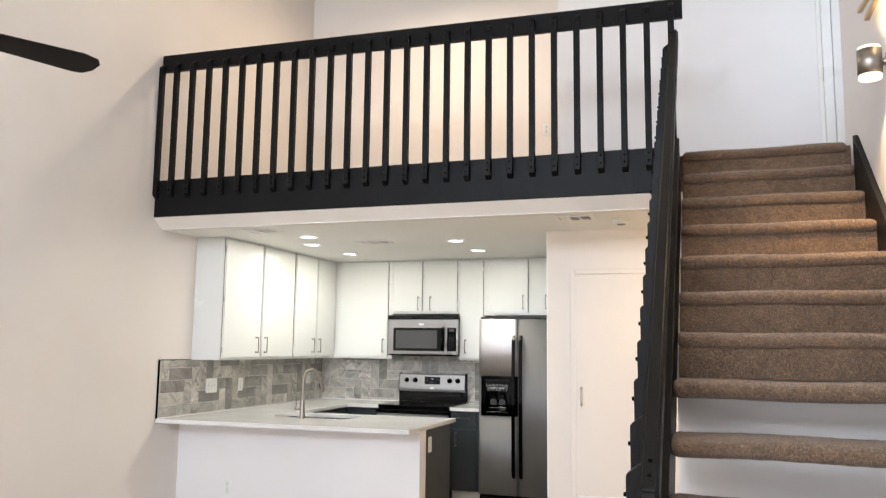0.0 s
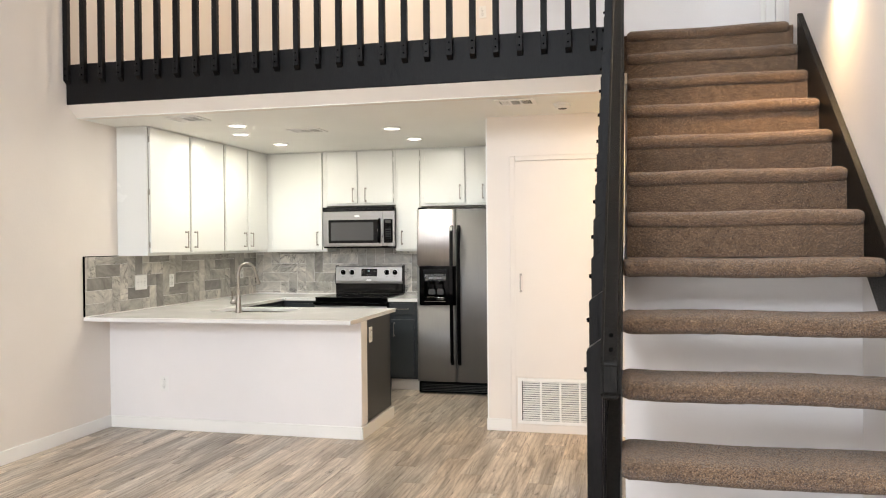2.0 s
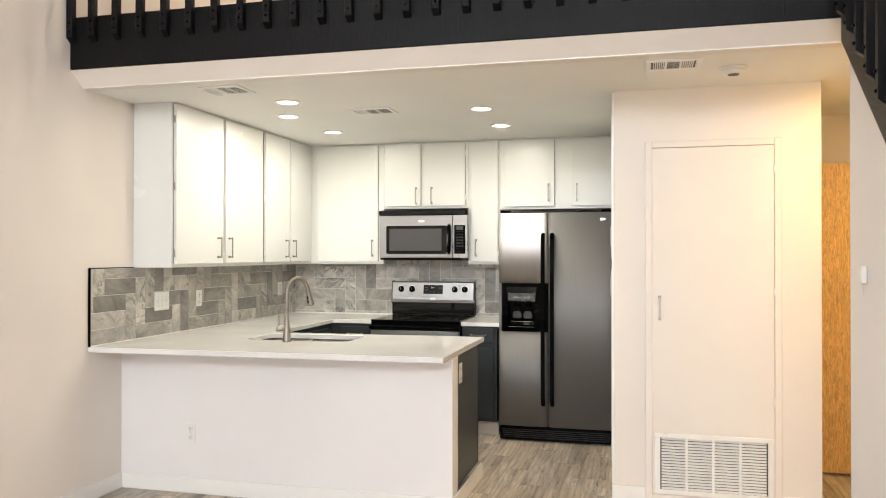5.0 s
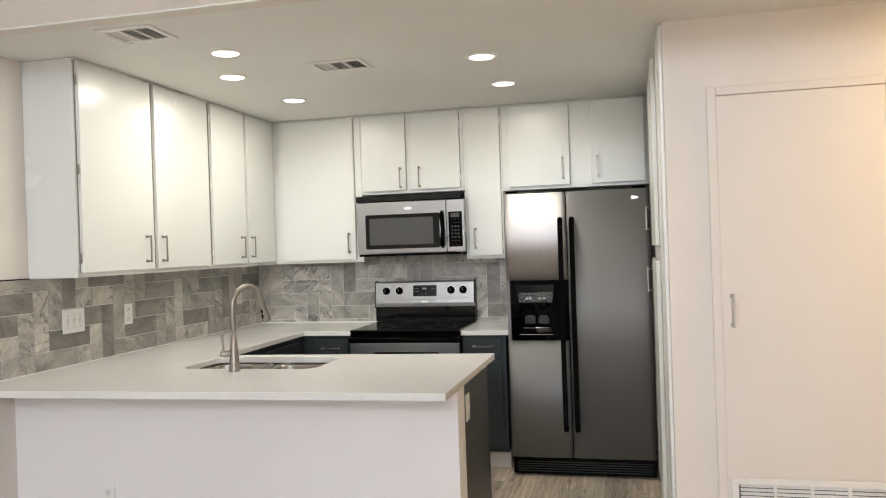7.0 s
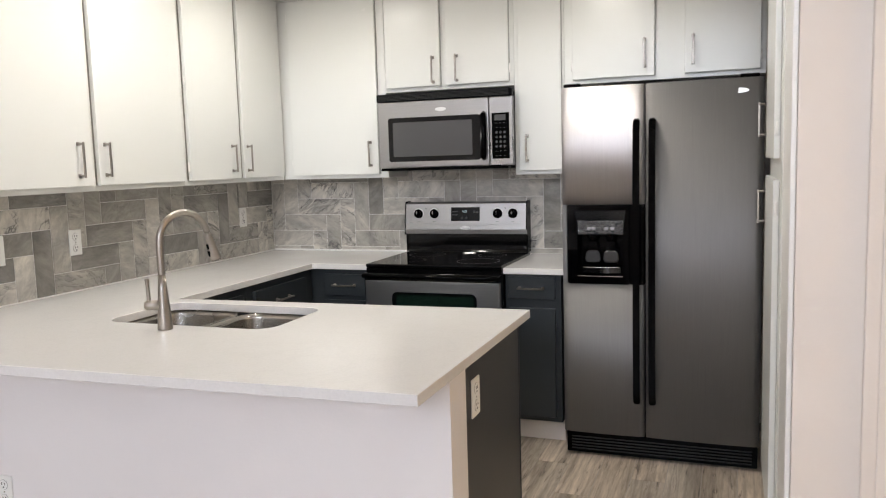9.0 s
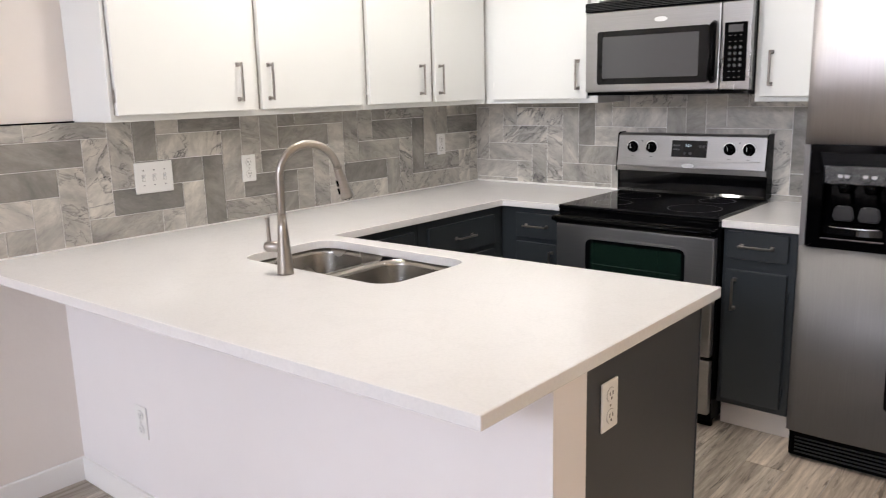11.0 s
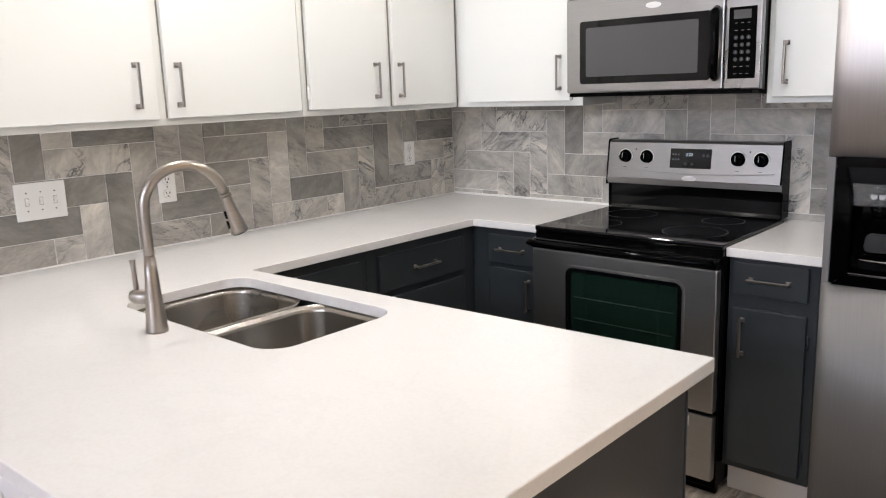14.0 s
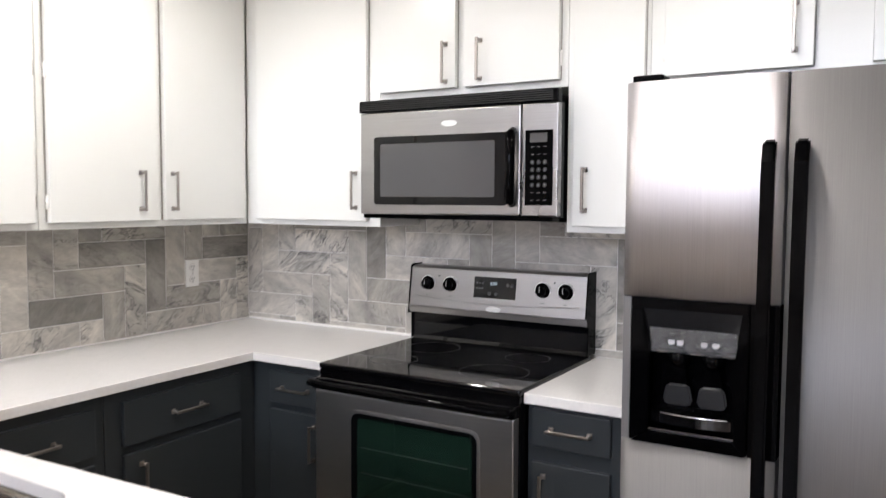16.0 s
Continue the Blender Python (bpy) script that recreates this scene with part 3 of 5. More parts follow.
def upper_side_unit(y0, y1, doors, handles, label):
    c = thing("wall_cabinet", label, "cabinet", (-3.74, (y0 + y1) / 2, 1.38), "white wall cabinets")
    part("body", box(LEFT + 0.002, -3.603, y0, y1, Z0U, 2.438, 0.0015, 1), CAB, c)
    part("crown_strip", box(-3.603, -3.588, y0, y1, 2.4285, 2.438, 0.002, 1), CAB, c)
    for (a, b), hy in zip(doors, handles):
        d = slab_door(c, CAB, -3.597, -3.577, a, b, 1.403, Z1U)
        bar_handle(d, (-3.577, hy, 1.513), 0.14, out=(1, 0, 0))
        # thin dark strips along the door's sides and top paint in the gap's shade
        for e0 in (a, b):
            part("door_edge", box(-3.6025, -3.5972, e0 - 0.0016, e0 + 0.0016, 1.405, Z1U - 0.002), GAP_SHADE, d, "dark strip standing in for shade behind the door")
        part("door_edge", box(-3.6025, -3.5972, a, b, Z1U - 0.0018, Z1U + 0.0014), GAP_SHADE, d, "dark strip standing in for shade behind the door")
        far = a if hy > (a + b) / 2 else b
        for z in (1.47, 1.9, 2.33):
            hinge(d, (-3.588, far + (-0.004 if far == a else 0.004), z), (1, 0, 0), NICKEL if y0 < 7 else None)
    return c


upper_side_unit(6.035, 7.247, [(6.050, 6.630), (6.666, 7.226)], [6.554, 6.703], "white painted two-door wall cabinet with slim nickel handles")
upper_side_unit(7.248, 8.183, [(7.274, 7.704), (7.738, 8.151)], [7.626, 7.770], "narrower white painted two-door wall cabinet beside the corner")


def upper_back_unit(x0, x1, z0, doors, label, hz, back=BACK):
    c = thing("wall_cabinet", label, "cabinet", ((x0 + x1) / 2, 8.33, z0), "white wall cabinets")
    part("body", box(x0, x1, 8.185, back - 0.002, z0, 2.438, 0.0015, 1), CAB, c)
    part("crown_strip", box(x0, x1, 8.172, 8.185, 2.4285, 2.438, 0.002, 1), CAB, c)
    for a, b, hx in doors:
        d = slab_door(c, CAB, a, b, 8.161, 8.181, z0 + 0.022, Z1U)
        bar_handle(d, (hx, 8.161, hz), 0.14)
        # the gap's shade again, as dark strips down both sides
        for e0 in (a, b):
            part("door_edge", box(e0 - 0.0016, e0 + 0.0016, 8.1812, 8.1848, z0 + 0.024, Z1U - 0.002), GAP_SHADE, d, "dark strip standing in for shade behind the door")
        far = a if hx > (a + b) / 2 else b
        for z in (z0 + 0.09, 2.33):
            hinge(d, (far + (-0.004 if far == a else 0.004), 8.172, z))
    return c


upper_back_unit(-3.600, -2.905, Z0U, [(-3.525, -2.955, -3.003)], "wide white painted corner wall cabinet", 1.52)
upper_back_unit(-2.904, -2.145, 1.862, [(-2.890, -2.564, -2.602), (-2.528, -2.170, -2.463)], "short white two-door cabinet over the microwave", 1.972)
upper_back_unit(-2.144, -1.872, Z0U, [(-2.118, -1.885, -2.072)], "narrow tall white wall cabinet beside the fridge", 1.52)
upper_back_unit(-1.871, -0.885, 1.845, [(-1.825, -1.408, -1.457), (-1.262, -0.91, -1.222)], "white two-door cabinet over the fridge", 1.98)

# pantry doors on the side of the closet block, facing the fridge
p = thing("pantry_cabinet", "tall white pantry cabinet doors beside the fridge", "cabinet", (-0.88, 7.2, 0))
part("face_frame", box(-0.878, -0.861, 6.80, 7.70, 0.0, 2.438, 0.002, 1), CAB, p)
for z0, z1, hz in ((1.44, 2.40, 1.60), (0.09, 1.365, 1.235)):
    d = slab_door(p, CAB, -0.899, -0.879, 6.95, 7.66, z0, z1)
    bar_handle(d, (-0.899, 7.60, hz), 0.135, out=(-1, 0, 0))
    for z in (z0 + 0.1, z1 - 0.1):
        hinge(d, (-0.89, 6.944, z), (-1, 0, 0))
part("filler", box(-0.876, -0.861, 6.45, 6.799, 0.0, 2.438, 0.002, 1), TRIM, p)

# ---- lower cabinets ----
ZB, ZT = 0.115, 0.882


def base_front(c, axis, a, b, face, drawers, doors):
    """Drawers (z0, z1) and doors (z0, z1, handle position) on a face. axis 'y': the face looks along -y."""
    lip = 0.018
    for z0, z1 in drawers:
        d = part("drawer", box(a, b, face - lip, face, z0, z1, 0.003, 2) if axis == "y" else box(face, face + lip, a, b, z0, z1, 0.003, 2), DARK, c)
        q = ((a + b) / 2, face - lip, (z0 + z1) / 2) if axis == "y" else (face + lip, (a + b) / 2, (z0 + z1) / 2)
        bar_handle(d, q, 0.128, vertical=False, out=(0, -1, 0) if axis == "y" else (1, 0, 0))
    for z0, z1, h in doors:
        d = part("door", box(a, b, face - lip, face, z0, z1, 0.003, 2) if axis == "y" else box(face, face + lip, a, b, z0, z1, 0.003, 2), DARK, c)
        q = (h, face - lip, z1 - 0.10) if axis == "y" else (face + lip, h, z1 - 0.10)
        bar_handle(d, q, 0.128, out=(0, -1, 0) if axis == "y" else (1, 0, 0))
        far = a if abs(h - a) > abs(h - b) else b
        for z in (z0 + 0.07, z1 - 0.09):
            s = -0.004 if far == a else 0.004
            hinge(d, (far + s, face - 0.006, z) if axis == "y" else (face + 0.006, far + s, z), mat=DARK)


def base_cabinet(label, x0, x1, y0, y1, center, group="dark base cabinets"):
    c = thing("base_cabinet", label, "cabinet", center, group)
    part("body", box(x0, x1, y0, y1, ZB, ZT, 0.0015, 1), DARK, c)
    return c


c = base_cabinet("slate grey base cabinet with drawer and door beside the range", -2.126, -1.835, 7.862, BACK - 0.002, (-1.98, 8.1, 0))
base_front(c, "y", -2.107, -1.864, 7.862, [(0.755, 0.868)], [(0.142, 0.708, -2.068)])
part("toe_kick", box(-2.126, -1.835, 7.92, 7.935, 0, 0.115), WALL, c, "cream toe board")
part("toe_moulding", box(-2.126, -1.835, 7.912, 7.9195, 0.086, 0.098, 0.003, 1), WALL, c)
c = base_cabinet("narrow slate grey base cabinet with drawer and door near the corner", -3.277, -2.897, 7.882, BACK - 0.002, (-3.05, 8.1, 0))
base_front(c, "y", -3.178, -2.93, 7.882, [(0.735, 0.855)], [(0.18, 0.71, -2.965)])
part("toe_kick", box(-3.277, -2.897, 7.94, 7.955, 0, 0.115), WALL, c, "cream toe board")
c = base_cabinet("slate grey base cabinet under the side counter", LEFT + 0.002, -3.278, 7.24, BACK - 0.002, (-3.6, 7.6, 0))
base_front(c, "x", 7.30, 7.80, -3.278, [(0.70, 0.845)], [(0.16, 0.672, 7.36)])
part("toe_kick", box(-3.36, -3.34, 7.24, 7.90, 0, 0.115), TRIM, c, "white toe board")
c = base_cabinet("slate grey base cabinet at the sink corner", LEFT + 0.002, -3.278, 6.72, 7.238, (-3.6, 7.0, 0))
base_front(c, "x", 6.80, 7.20, -3.278, [(0.70, 0.845)], [(0.16, 0.672, 7.16)])
c = thing("peninsula_cabinet", "slate grey sink base cabinet behind the white half wall", "cabinet", (-2.8, 6.4, 0), "dark base cabinets")
part("back_panel", box(LEFT + 0.002, -1.79, 6.058, 6.074, ZB, ZT), DARK, c)
part("front_frame", box(LEFT + 0.002, -1.79, 6.658, 6.676, ZB, ZT), DARK, c)
part("floor_panel", box(LEFT + 0.002, -1.79, 6.075, 6.657, ZB, ZB + 0.02), DARK, c)
part("end_panel", box(-1.789, -1.752, 6.058, 6.70, 0.095, ZT, 0.002, 1), DARK_PANEL, c, "charcoal painted end panel")
part("edge_strip", box(-1.789, -1.750, 6.7005, 6.707, 0.095, ZT, 0.001, 1), DARK, c)
for a in (-3.2, -2.84, -2.48, -2.12):
    part("door", box(a, a + 0.33, 6.677, 6.692, 0.14, 0.86, 0.003, 1), DARK, c)

# ---- worktops ----
TZ, TB = 0.915, 0.884


def counter_mesh(outer, hole=None):
    bm = bmesh.new()
    edges = []
    for loop in ([outer] if hole is None else [outer, hole]):
        vs = [bm.verts.new((x, y, TZ)) for x, y in loop]
        edges += [bm.edges.new((vs[i], vs[(i + 1) % len(vs)])) for i in range(len(vs))]
    bmesh.ops.triangle_fill(bm, edges=edges, use_beauty=True, normal=(0, 0, 1))
    faces = list(bm.faces)
    r = bmesh.ops.extrude_face_region(bm, geom=faces)
    for v in r["geom"]:
        if isinstance(v, bmesh.types.BMVert):
            v.co.z = TB
    bmesh.ops.recalc_face_normals(bm, faces=list(bm.faces))
    sharp = [e for e in bm.edges if len(e.link_faces) == 2 and e.calc_face_angle(0) > 1.2]
    bmesh.ops.bevel(bm, geom=sharp, offset=0.0018, segments=1, affect="EDGES")
    return bm


SINK_RECT = (-3.206, -2.500, 6.236, 6.636)
outer = [(LEFT + 0.001, 5.612), (-1.725, 5.676), (-1.722, 6.766), (-3.244, 6.706), (-3.247, 7.85), (-2.898, 7.85), (-2.898, BACK - 0.001), (LEFT + 0.001, BACK - 0.001)]
tagged(part("worktop", counter_mesh(outer, rounded_rect(*SINK_RECT, 0.075)), QUARTZ), "white quartz peninsula and side worktop with faint grey veins", "countertop")
tagged(part("worktop", counter_mesh([(-2.126, 7.825), (-1.80, 7.825), (-1.80, BACK - 0.001), (-2.126, BACK - 0.001)]), QUARTZ), "small white quartz worktop between range and fridge", "countertop")

# ---- sink ----
sk = thing("sink", "double-bowl undermount stainless steel sink", "sink", (-2.855, 6.435, 0.88))


def bowl(x0, x1, y0, y1, depth, r=0.07):
    bm = bmesh.new()
    prev = None
    ztop = TB - 0.001
    prof = [(0.0, 0.0), (0.004, -0.02), (0.010, -depth + 0.03), (0.018, -depth + 0.012), (0.036, -depth), (0.08, -depth - 0.004)]
    for inset, dz in prof:
        ring = [bm.verts.new((x, y, ztop + dz)) for x, y in rounded_rect(x0 + inset, x1 - inset, y0 + inset, y1 - inset, max(r - inset * 0.6, 0.03), 7)]
        if prev:
            for i in range(len(ring)):
                bm.faces.new((prev[i], prev[(i + 1) % len(ring)], ring[(i + 1) % len(ring)], ring[i])).smooth = True
        prev = ring
    bm.faces.new(prev)
    return bm


for x0, x1, dp in ((-3.216, -2.872, 0.21), (-2.848, -2.490, 0.20)):
    b = part("bowl", bowl(x0, x1, 6.226, 6.642, dp), SINK, sk)
    b.modifiers.new("thick", "SOLIDIFY").thickness = -0.0015
    cx = (x0 + x1) / 2
    dr = part("drain", cyl((cx, 6.434, TB - dp - 0.004), (cx, 6.434, TB - dp), 0.05, 0.045, 24), CHROME, b)
    part("drain_hole", cyl((cx, 6.434, TB - dp), (cx, 6.434, TB - dp + 0.001), 0.028, n=20), SLOT, b)
part("divider", box(-2.8755, -2.8445, 6.215, 6.652, TB - 0.05, TB - 0.024, 0.006, 3), SINK, sk)
rim = bmesh.new()
for x0, x1, y0, y1 in ((-3.24, -2.462, 6.205, 6.226), (-3.24, -2.462, 6.642, 6.656), (-3.24, -3.216, 6.226, 6.642), (-2.490, -2.462, 6.226, 6.642)):
    add_box(rim, x0, x1, y0, y1, TB - 0.004, TB - 0.0015)
part("rim", rim, SINK, sk)

# ---- faucet ----
fx, fy = -2.868, 6.17
fc = thing("faucet", "tall brushed nickel gooseneck pull-down kitchen faucet", "faucet", (fx, fy, TZ))
d = Vector((0.30, 0.95, 0)).normalized()
part("base", tube([(fx, fy, TZ), (fx, fy, TZ + 0.006), (fx, fy, TZ + 0.03), (fx, fy, TZ + 0.08), (fx, fy, TZ + 0.13), (fx, fy, TZ + 0.19)], [0.0262, 0.0262, 0.0243, 0.0205, 0.0168, 0.0131], 24), NICKEL, fc)
R = 0.098
zc = 1.214
pts = [(fx, fy, TZ + 0.16), (fx, fy, 1.12), (fx, fy, 1.18)]
for k in range(0, 19):
    a = radians(180 - 168 * k / 18)
    pts.append((fx + d.x * (R + R * math.cos(a)), fy + d.y * (R + R * math.cos(a)), zc + R * math.sin(a)))
part("spout", tube(pts, 0.0128, 16), NICKEL, fc)
e = Vector(pts[-1])
dn = (Vector(pts[-1]) - Vector(pts[-2])).normalized()
part("collar", tube([e, e + dn * 0.006], 0.0145, 16), NICKEL, fc)
part("spray_head", tube([e + dn * 0.006, e + dn * 0.012, e + dn * 0.06, e + dn * 0.10, e + dn * 0.104], [0.0135, 0.014, 0.0175, 0.0235, 0.022], 20), NICKEL, fc)
part("spray_face", tube([e + dn * 0.104, e + dn * 0.106], 0.019, 20), BLACK, fc)
bt = Vector((-d.x, -d.y, 0))
bb = bmesh.new()
q = e + dn * 0.045 + bt * 0.015
cyl(q, q + dn * 0.02 + bt * 0.002, 0.006, 0.005, 10, bm=bb)
part("button", bb, BLACK, fc)
q = e + dn * 0.072 + bt * 0.018
part("button", cyl(q, q + dn * 0.02 + bt * 0.002, 0.006, 0.005, 10), BLACK, fc)
lv = Vector((-0.93, -0.36, 0)).normalized()
part("valve", tube([Vector((fx, fy, 1.0)), Vector((fx, fy, 1.0)) + lv * 0.054, Vector((fx, fy, 1.0)) + lv * 0.064], [0.0175, 0.0185, 0.0145], 18), NICKEL, fc)
h0 = Vector((fx, fy, 1.0)) + lv * 0.050
part("lever", tube([h0, h0 + Vector((0, 0, 0.02)), h0 + lv * 0.002 + Vector((0, 0, 0.07)), h0 + lv * 0.003 + Vector((0, 0, 0.092))], [0.009, 0.0066, 0.0060, 0.0078], 12), NICKEL, fc)


# ---- wall plates ----
def plate(name, label, cat, center, out, w, h, kind):
    """out: 'x' looks along +x, 'y' looks along -y."""
    c = thing(name, label, cat, center)
    cx, cy, cz = center

    def bx(u0, u1, v0, v1, a, b, bev=0.0):
        return box(cx + a, cx + b, cy + u0, cy + u1, cz + v0, cz + v1, bev, 1) if out == "x" else box(cx + u0, cx + u1, cy - b, cy - a, cz + v0, cz + v1, bev, 1)

    part("cover_plate", bx(-w / 2, w / 2, -h / 2, h / 2, 0.0, 0.006, 0.002), WHITE_PLASTIC, c)
    if kind == "outlet":
        for s in (-1, 1):
            def disc(r, a, b):
                v = s * 0.026
                return cyl((cx + a, cy, cz + v), (cx + b, cy, cz + v), r, n=24) if out == "x" else cyl((cx, cy - a, cz + v), (cx, cy - b, cz + v), r, n=24)

            part("socket_gap", disc(0.0178, 0.006, 0.0066), GAP_GREY, c)
            o = part("socket", disc(0.0166, 0.0062, 0.0085), WHITE_PLASTIC, c)
            for u in (-0.0065, 0.0065):
                part("slot", bx(u - 0.0017, u + 0.0017, s * 0.026 - 0.001, s * 0.026 + 0.008, 0.0085, 0.0089), SLOT, o)
            part("slot", bx(-0.0028, 0.0028, s * 0.026 - 0.0115, s * 0.026 - 0.006, 0.0085, 0.0089), SLOT, o)
        part("screw", bx(-0.003, 0.003, -0.003, 0.003, 0.006, 0.0072, 0.0008), NICKEL, c)
    else:
        for k in (-1, 0, 1):
            part("toggle_gap", bx(k * 0.046 - 0.0063, k * 0.046 + 0.0063, -0.0133, 0.0133, 0.006, 0.0066), GAP_GREY, c)
            t0 = part("toggle", bx(k * 0.046 - 0.005, k * 0.046 + 0.005, -0.012, 0.012, 0.006, 0.008, 0.0008), WHITE_PLASTIC, c)
            part("lever", bx(k * 0.046 - 0.0035, k * 0.046 + 0.0035, 0.0, 0.009, 0.008, 0.017, 0.001), WHITE_PLASTIC, t0)
            for v in (-0.03, 0.03):
                part("screw", bx(k * 0.046 - 0.0022, k * 0.046 + 0.0022, v - 0.0022, v + 0.0022, 0.006, 0.0068), SLOT, c)
    return c


TW = LEFT + 0.0113
plate("light_switch", "white three-gang toggle switch plate on the tiled wall", "switch", (TW + 0.001, 6.327, 1.148), "x", 0.165, 0.125, "switch")
plate("outlet", "white double outlet on the tiled wall", "outlet", (TW + 0.001, 6.787, 1.142), "x", 0.072, 0.118, "outlet")
plate("outlet", "white double outlet on the tiles near the corner", "outlet", (TW + 0.001, 8.115, 1.157), "x", 0.072, 0.118, "outlet")
plate("outlet", "white double outlet on the half wall", "outlet", (-3.392, 5.9245, 0.368), "y", 0.072, 0.118, "outlet")
plate("outlet", "white double outlet on the charcoal end panel", "outlet", (-1.7515, 6.183, 0.758), "x", 0.072, 0.118, "outlet")
plate("outlet", "white double outlet in the loft", "outlet", (-0.02, 6.9995, 3.05), "y", 0.072, 0.118, "outlet")
plate("outlet", "white wall plate in the loft", "outlet", (-1.18, 7.9995, 3.73), "y", 0.072, 0.118, "outlet")

# ---- range ----
rg = thing("electric_range", "freestanding stainless steel and black glass-top electric range", "stove", (-2.51, 8.1, 0))
X0, X1 = -2.890, -2.127
part("body", box(X0 + 0.004, X1 - 0.004, 7.815, 8.44, 0.03, 0.905, 0.003, 1), BLACK, rg)
ct = part("cooktop", box(X0, X1, 7.80, 8.40, 0.906, 0.926, 0.006, 3), BLACK_GLOSS, rg, "black glass cooktop")


def ring(cx, cy, r, z, w=0.0016):
    bm = bmesh.new()
    n = 48
    lo = [bm.verts.new((cx + (r - w) * math.cos(2 * math.pi * k / n), cy + (r - w) * math.sin(2 * math.pi * k / n), z)) for k in range(n)]
    hi = [bm.verts.new((cx + (r + w) * math.cos(2 * math.pi * k / n), cy + (r + w) * math.sin(2 * math.pi * k / n), z)) for k in range(n)]
    for k in range(n):
        bm.faces.new((lo[k], hi[k], hi[(k + 1) % n], lo[(k + 1) % n]))
    return bm


for cx, cy, r in ((-2.70, 7.98, 0.085), (-2.31, 7.99, 0.115), (-2.70, 8.24, 0.105), (-2.31, 8.25, 0.08)):
    part("burner_ring", ring(cx, cy, r, 0.9265, 0.001), RINGMARK, ct)
dr = part("oven_door", box(X0 + 0.006, X1 - 0.006, 7.775, 7.813, 0.330, 0.842, 0.005, 2), OVEN, rg)
part("door_top", box(X0 + 0.004, X1 - 0.004, 7.772, 7.813, 0.8425, 0.882, 0.004, 2), BLACK_GLOSS, dr)
part("oven_window_frame", prism(rounded_rect(-2.728, -2.255, 0.470, 0.782, 0.030, 6), "y", 7.7715, 7.776), BLACK_GLOSS, dr)
part("window_bevel", softened(prism(rounded_rect(-2.738, -2.245, 0.460, 0.792, 0.036, 6), "y", 7.7734, 7.7760), 0.001, 1), OVEN, dr)
part("oven_window", prism(rounded_rect(-2.702, -2.270, 0.486, 0.768, 0.016, 4), "y", 7.7702, 7.7714), GREEN_GLASS, dr)
for z in (0.585, 0.67):
    part("oven_rack", box(-2.69, -2.285, 7.7694, 7.7699, z, z + 0.0014), SLOT, dr)
hb = bmesh.new()
tube([(X0 + 0.012, 7.772, 0.868), (X0 + 0.02, 7.735, 0.872), (X0 + 0.06, 7.722, 0.872), (-2.51, 7.715, 0.872), (X1 - 0.06, 7.722, 0.872), (X1 - 0.02, 7.735, 0.872), (X1 - 0.012, 7.772, 0.868)], 0.0145, 12, hb)
part("oven_handle", hb, BLACK, dr, "glossy black oven handle")
part("front_trim", box(X0, X1, 7.805, 7.82, 0.882, 0.905, 0.003, 1), BLACK_GLOSS, rg)
dw = part("storage_drawer", box(X0 + 0.006, X1 - 0.006, 7.778, 7.813, 0.072, 0.315, 0.005, 2), OVEN, rg)
part("drawer_grip", prism([(7.7775, 0.266), (7.756, 0.278), (7.752, 0.286), (7.7775, 0.304)], "x", X0 + 0.18, X1 - 0.09), BADGE, dw)
part("kick", box(X0 + 0.01, X1 - 0.01, 7.84, 7.86, 0.0, 0.08), BLACK, rg)
bg = part("backguard", prism([(8.372, 1.035), (8.362, 1.05), (8.385, 1.213), (8.40, 1.222), (8.455, 1.222), (8.455, 0.926), (8.40, 0.926), (8.40, 1.035)], "x", X0 + 0.002, X1 - 0.014), STEEL_H, rg, "stainless control panel")
part("backguard_riser", prism([(8.386, 0.927), (8.392, 0.94), (8.394, 1.036), (8.3998, 1.036), (8.3998, 0.927)], "x", X0 + 0.002, X1 - 0.014), BLACK_GLOSS, rg)
for xx in (X0 - 0.003, X1 - 0.014):
    part("end_cap", prism([(8.360, 1.03), (8.383, 1.222), (8.40, 1.228), (8.46, 1.228), (8.46, 0.927), (8.385, 0.927), (8.385, 1.03)], "x", xx, xx + 0.006), BLACK, rg)


def panel_y(z):
    return 8.362 + (z - 1.05) * (8.385 - 8.362) / 0.163


for kx in (-2.804, -2.703, -2.310, -2.219):
    y = panel_y(1.155)
    k = part("knob", cyl((kx, y, 1.155), (kx, y - 0.006, 1.1545), 0.029, 0.028, 28), BLACK, bg)
    part("bezel", cyl((kx, y + 0.001, 1.155), (kx, y - 0.0022, 1.1548), 0.0318, n=32), BADGE, k)
    part("grip", cyl((kx, y - 0.006, 1.155), (kx, y - 0.030, 1.152), 0.022, 0.018, 24), BLACK_GLOSS, k)
    part("pointer", box(kx - 0.0035, kx + 0.0035, y - 0.034, y - 0.026, 1.134, 1.172, 0.001, 1), BLACK, k)
    part("pointer_line", box(kx - 0.0009, kx + 0.0009, y - 0.0346, y - 0.0342, 1.150, 1.171), BADGE, k)
    part("dial_mark", box(kx - 0.008, kx + 0.008, panel_y(1.108) - 0.0012, panel_y(1.108) - 0.0004, 1.107, 1.109), SLOT, bg)
y = panel_y(1.15)
dp = part("clock_panel", prism([(panel_y(1.112) - 0.003, 1.112), (panel_y(1.192) - 0.003, 1.192), (panel_y(1.192) + 0.001, 1.192), (panel_y(1.112) + 0.001, 1.112)], "x", -2.596, -2.419), BLACK_GLOSS, bg)


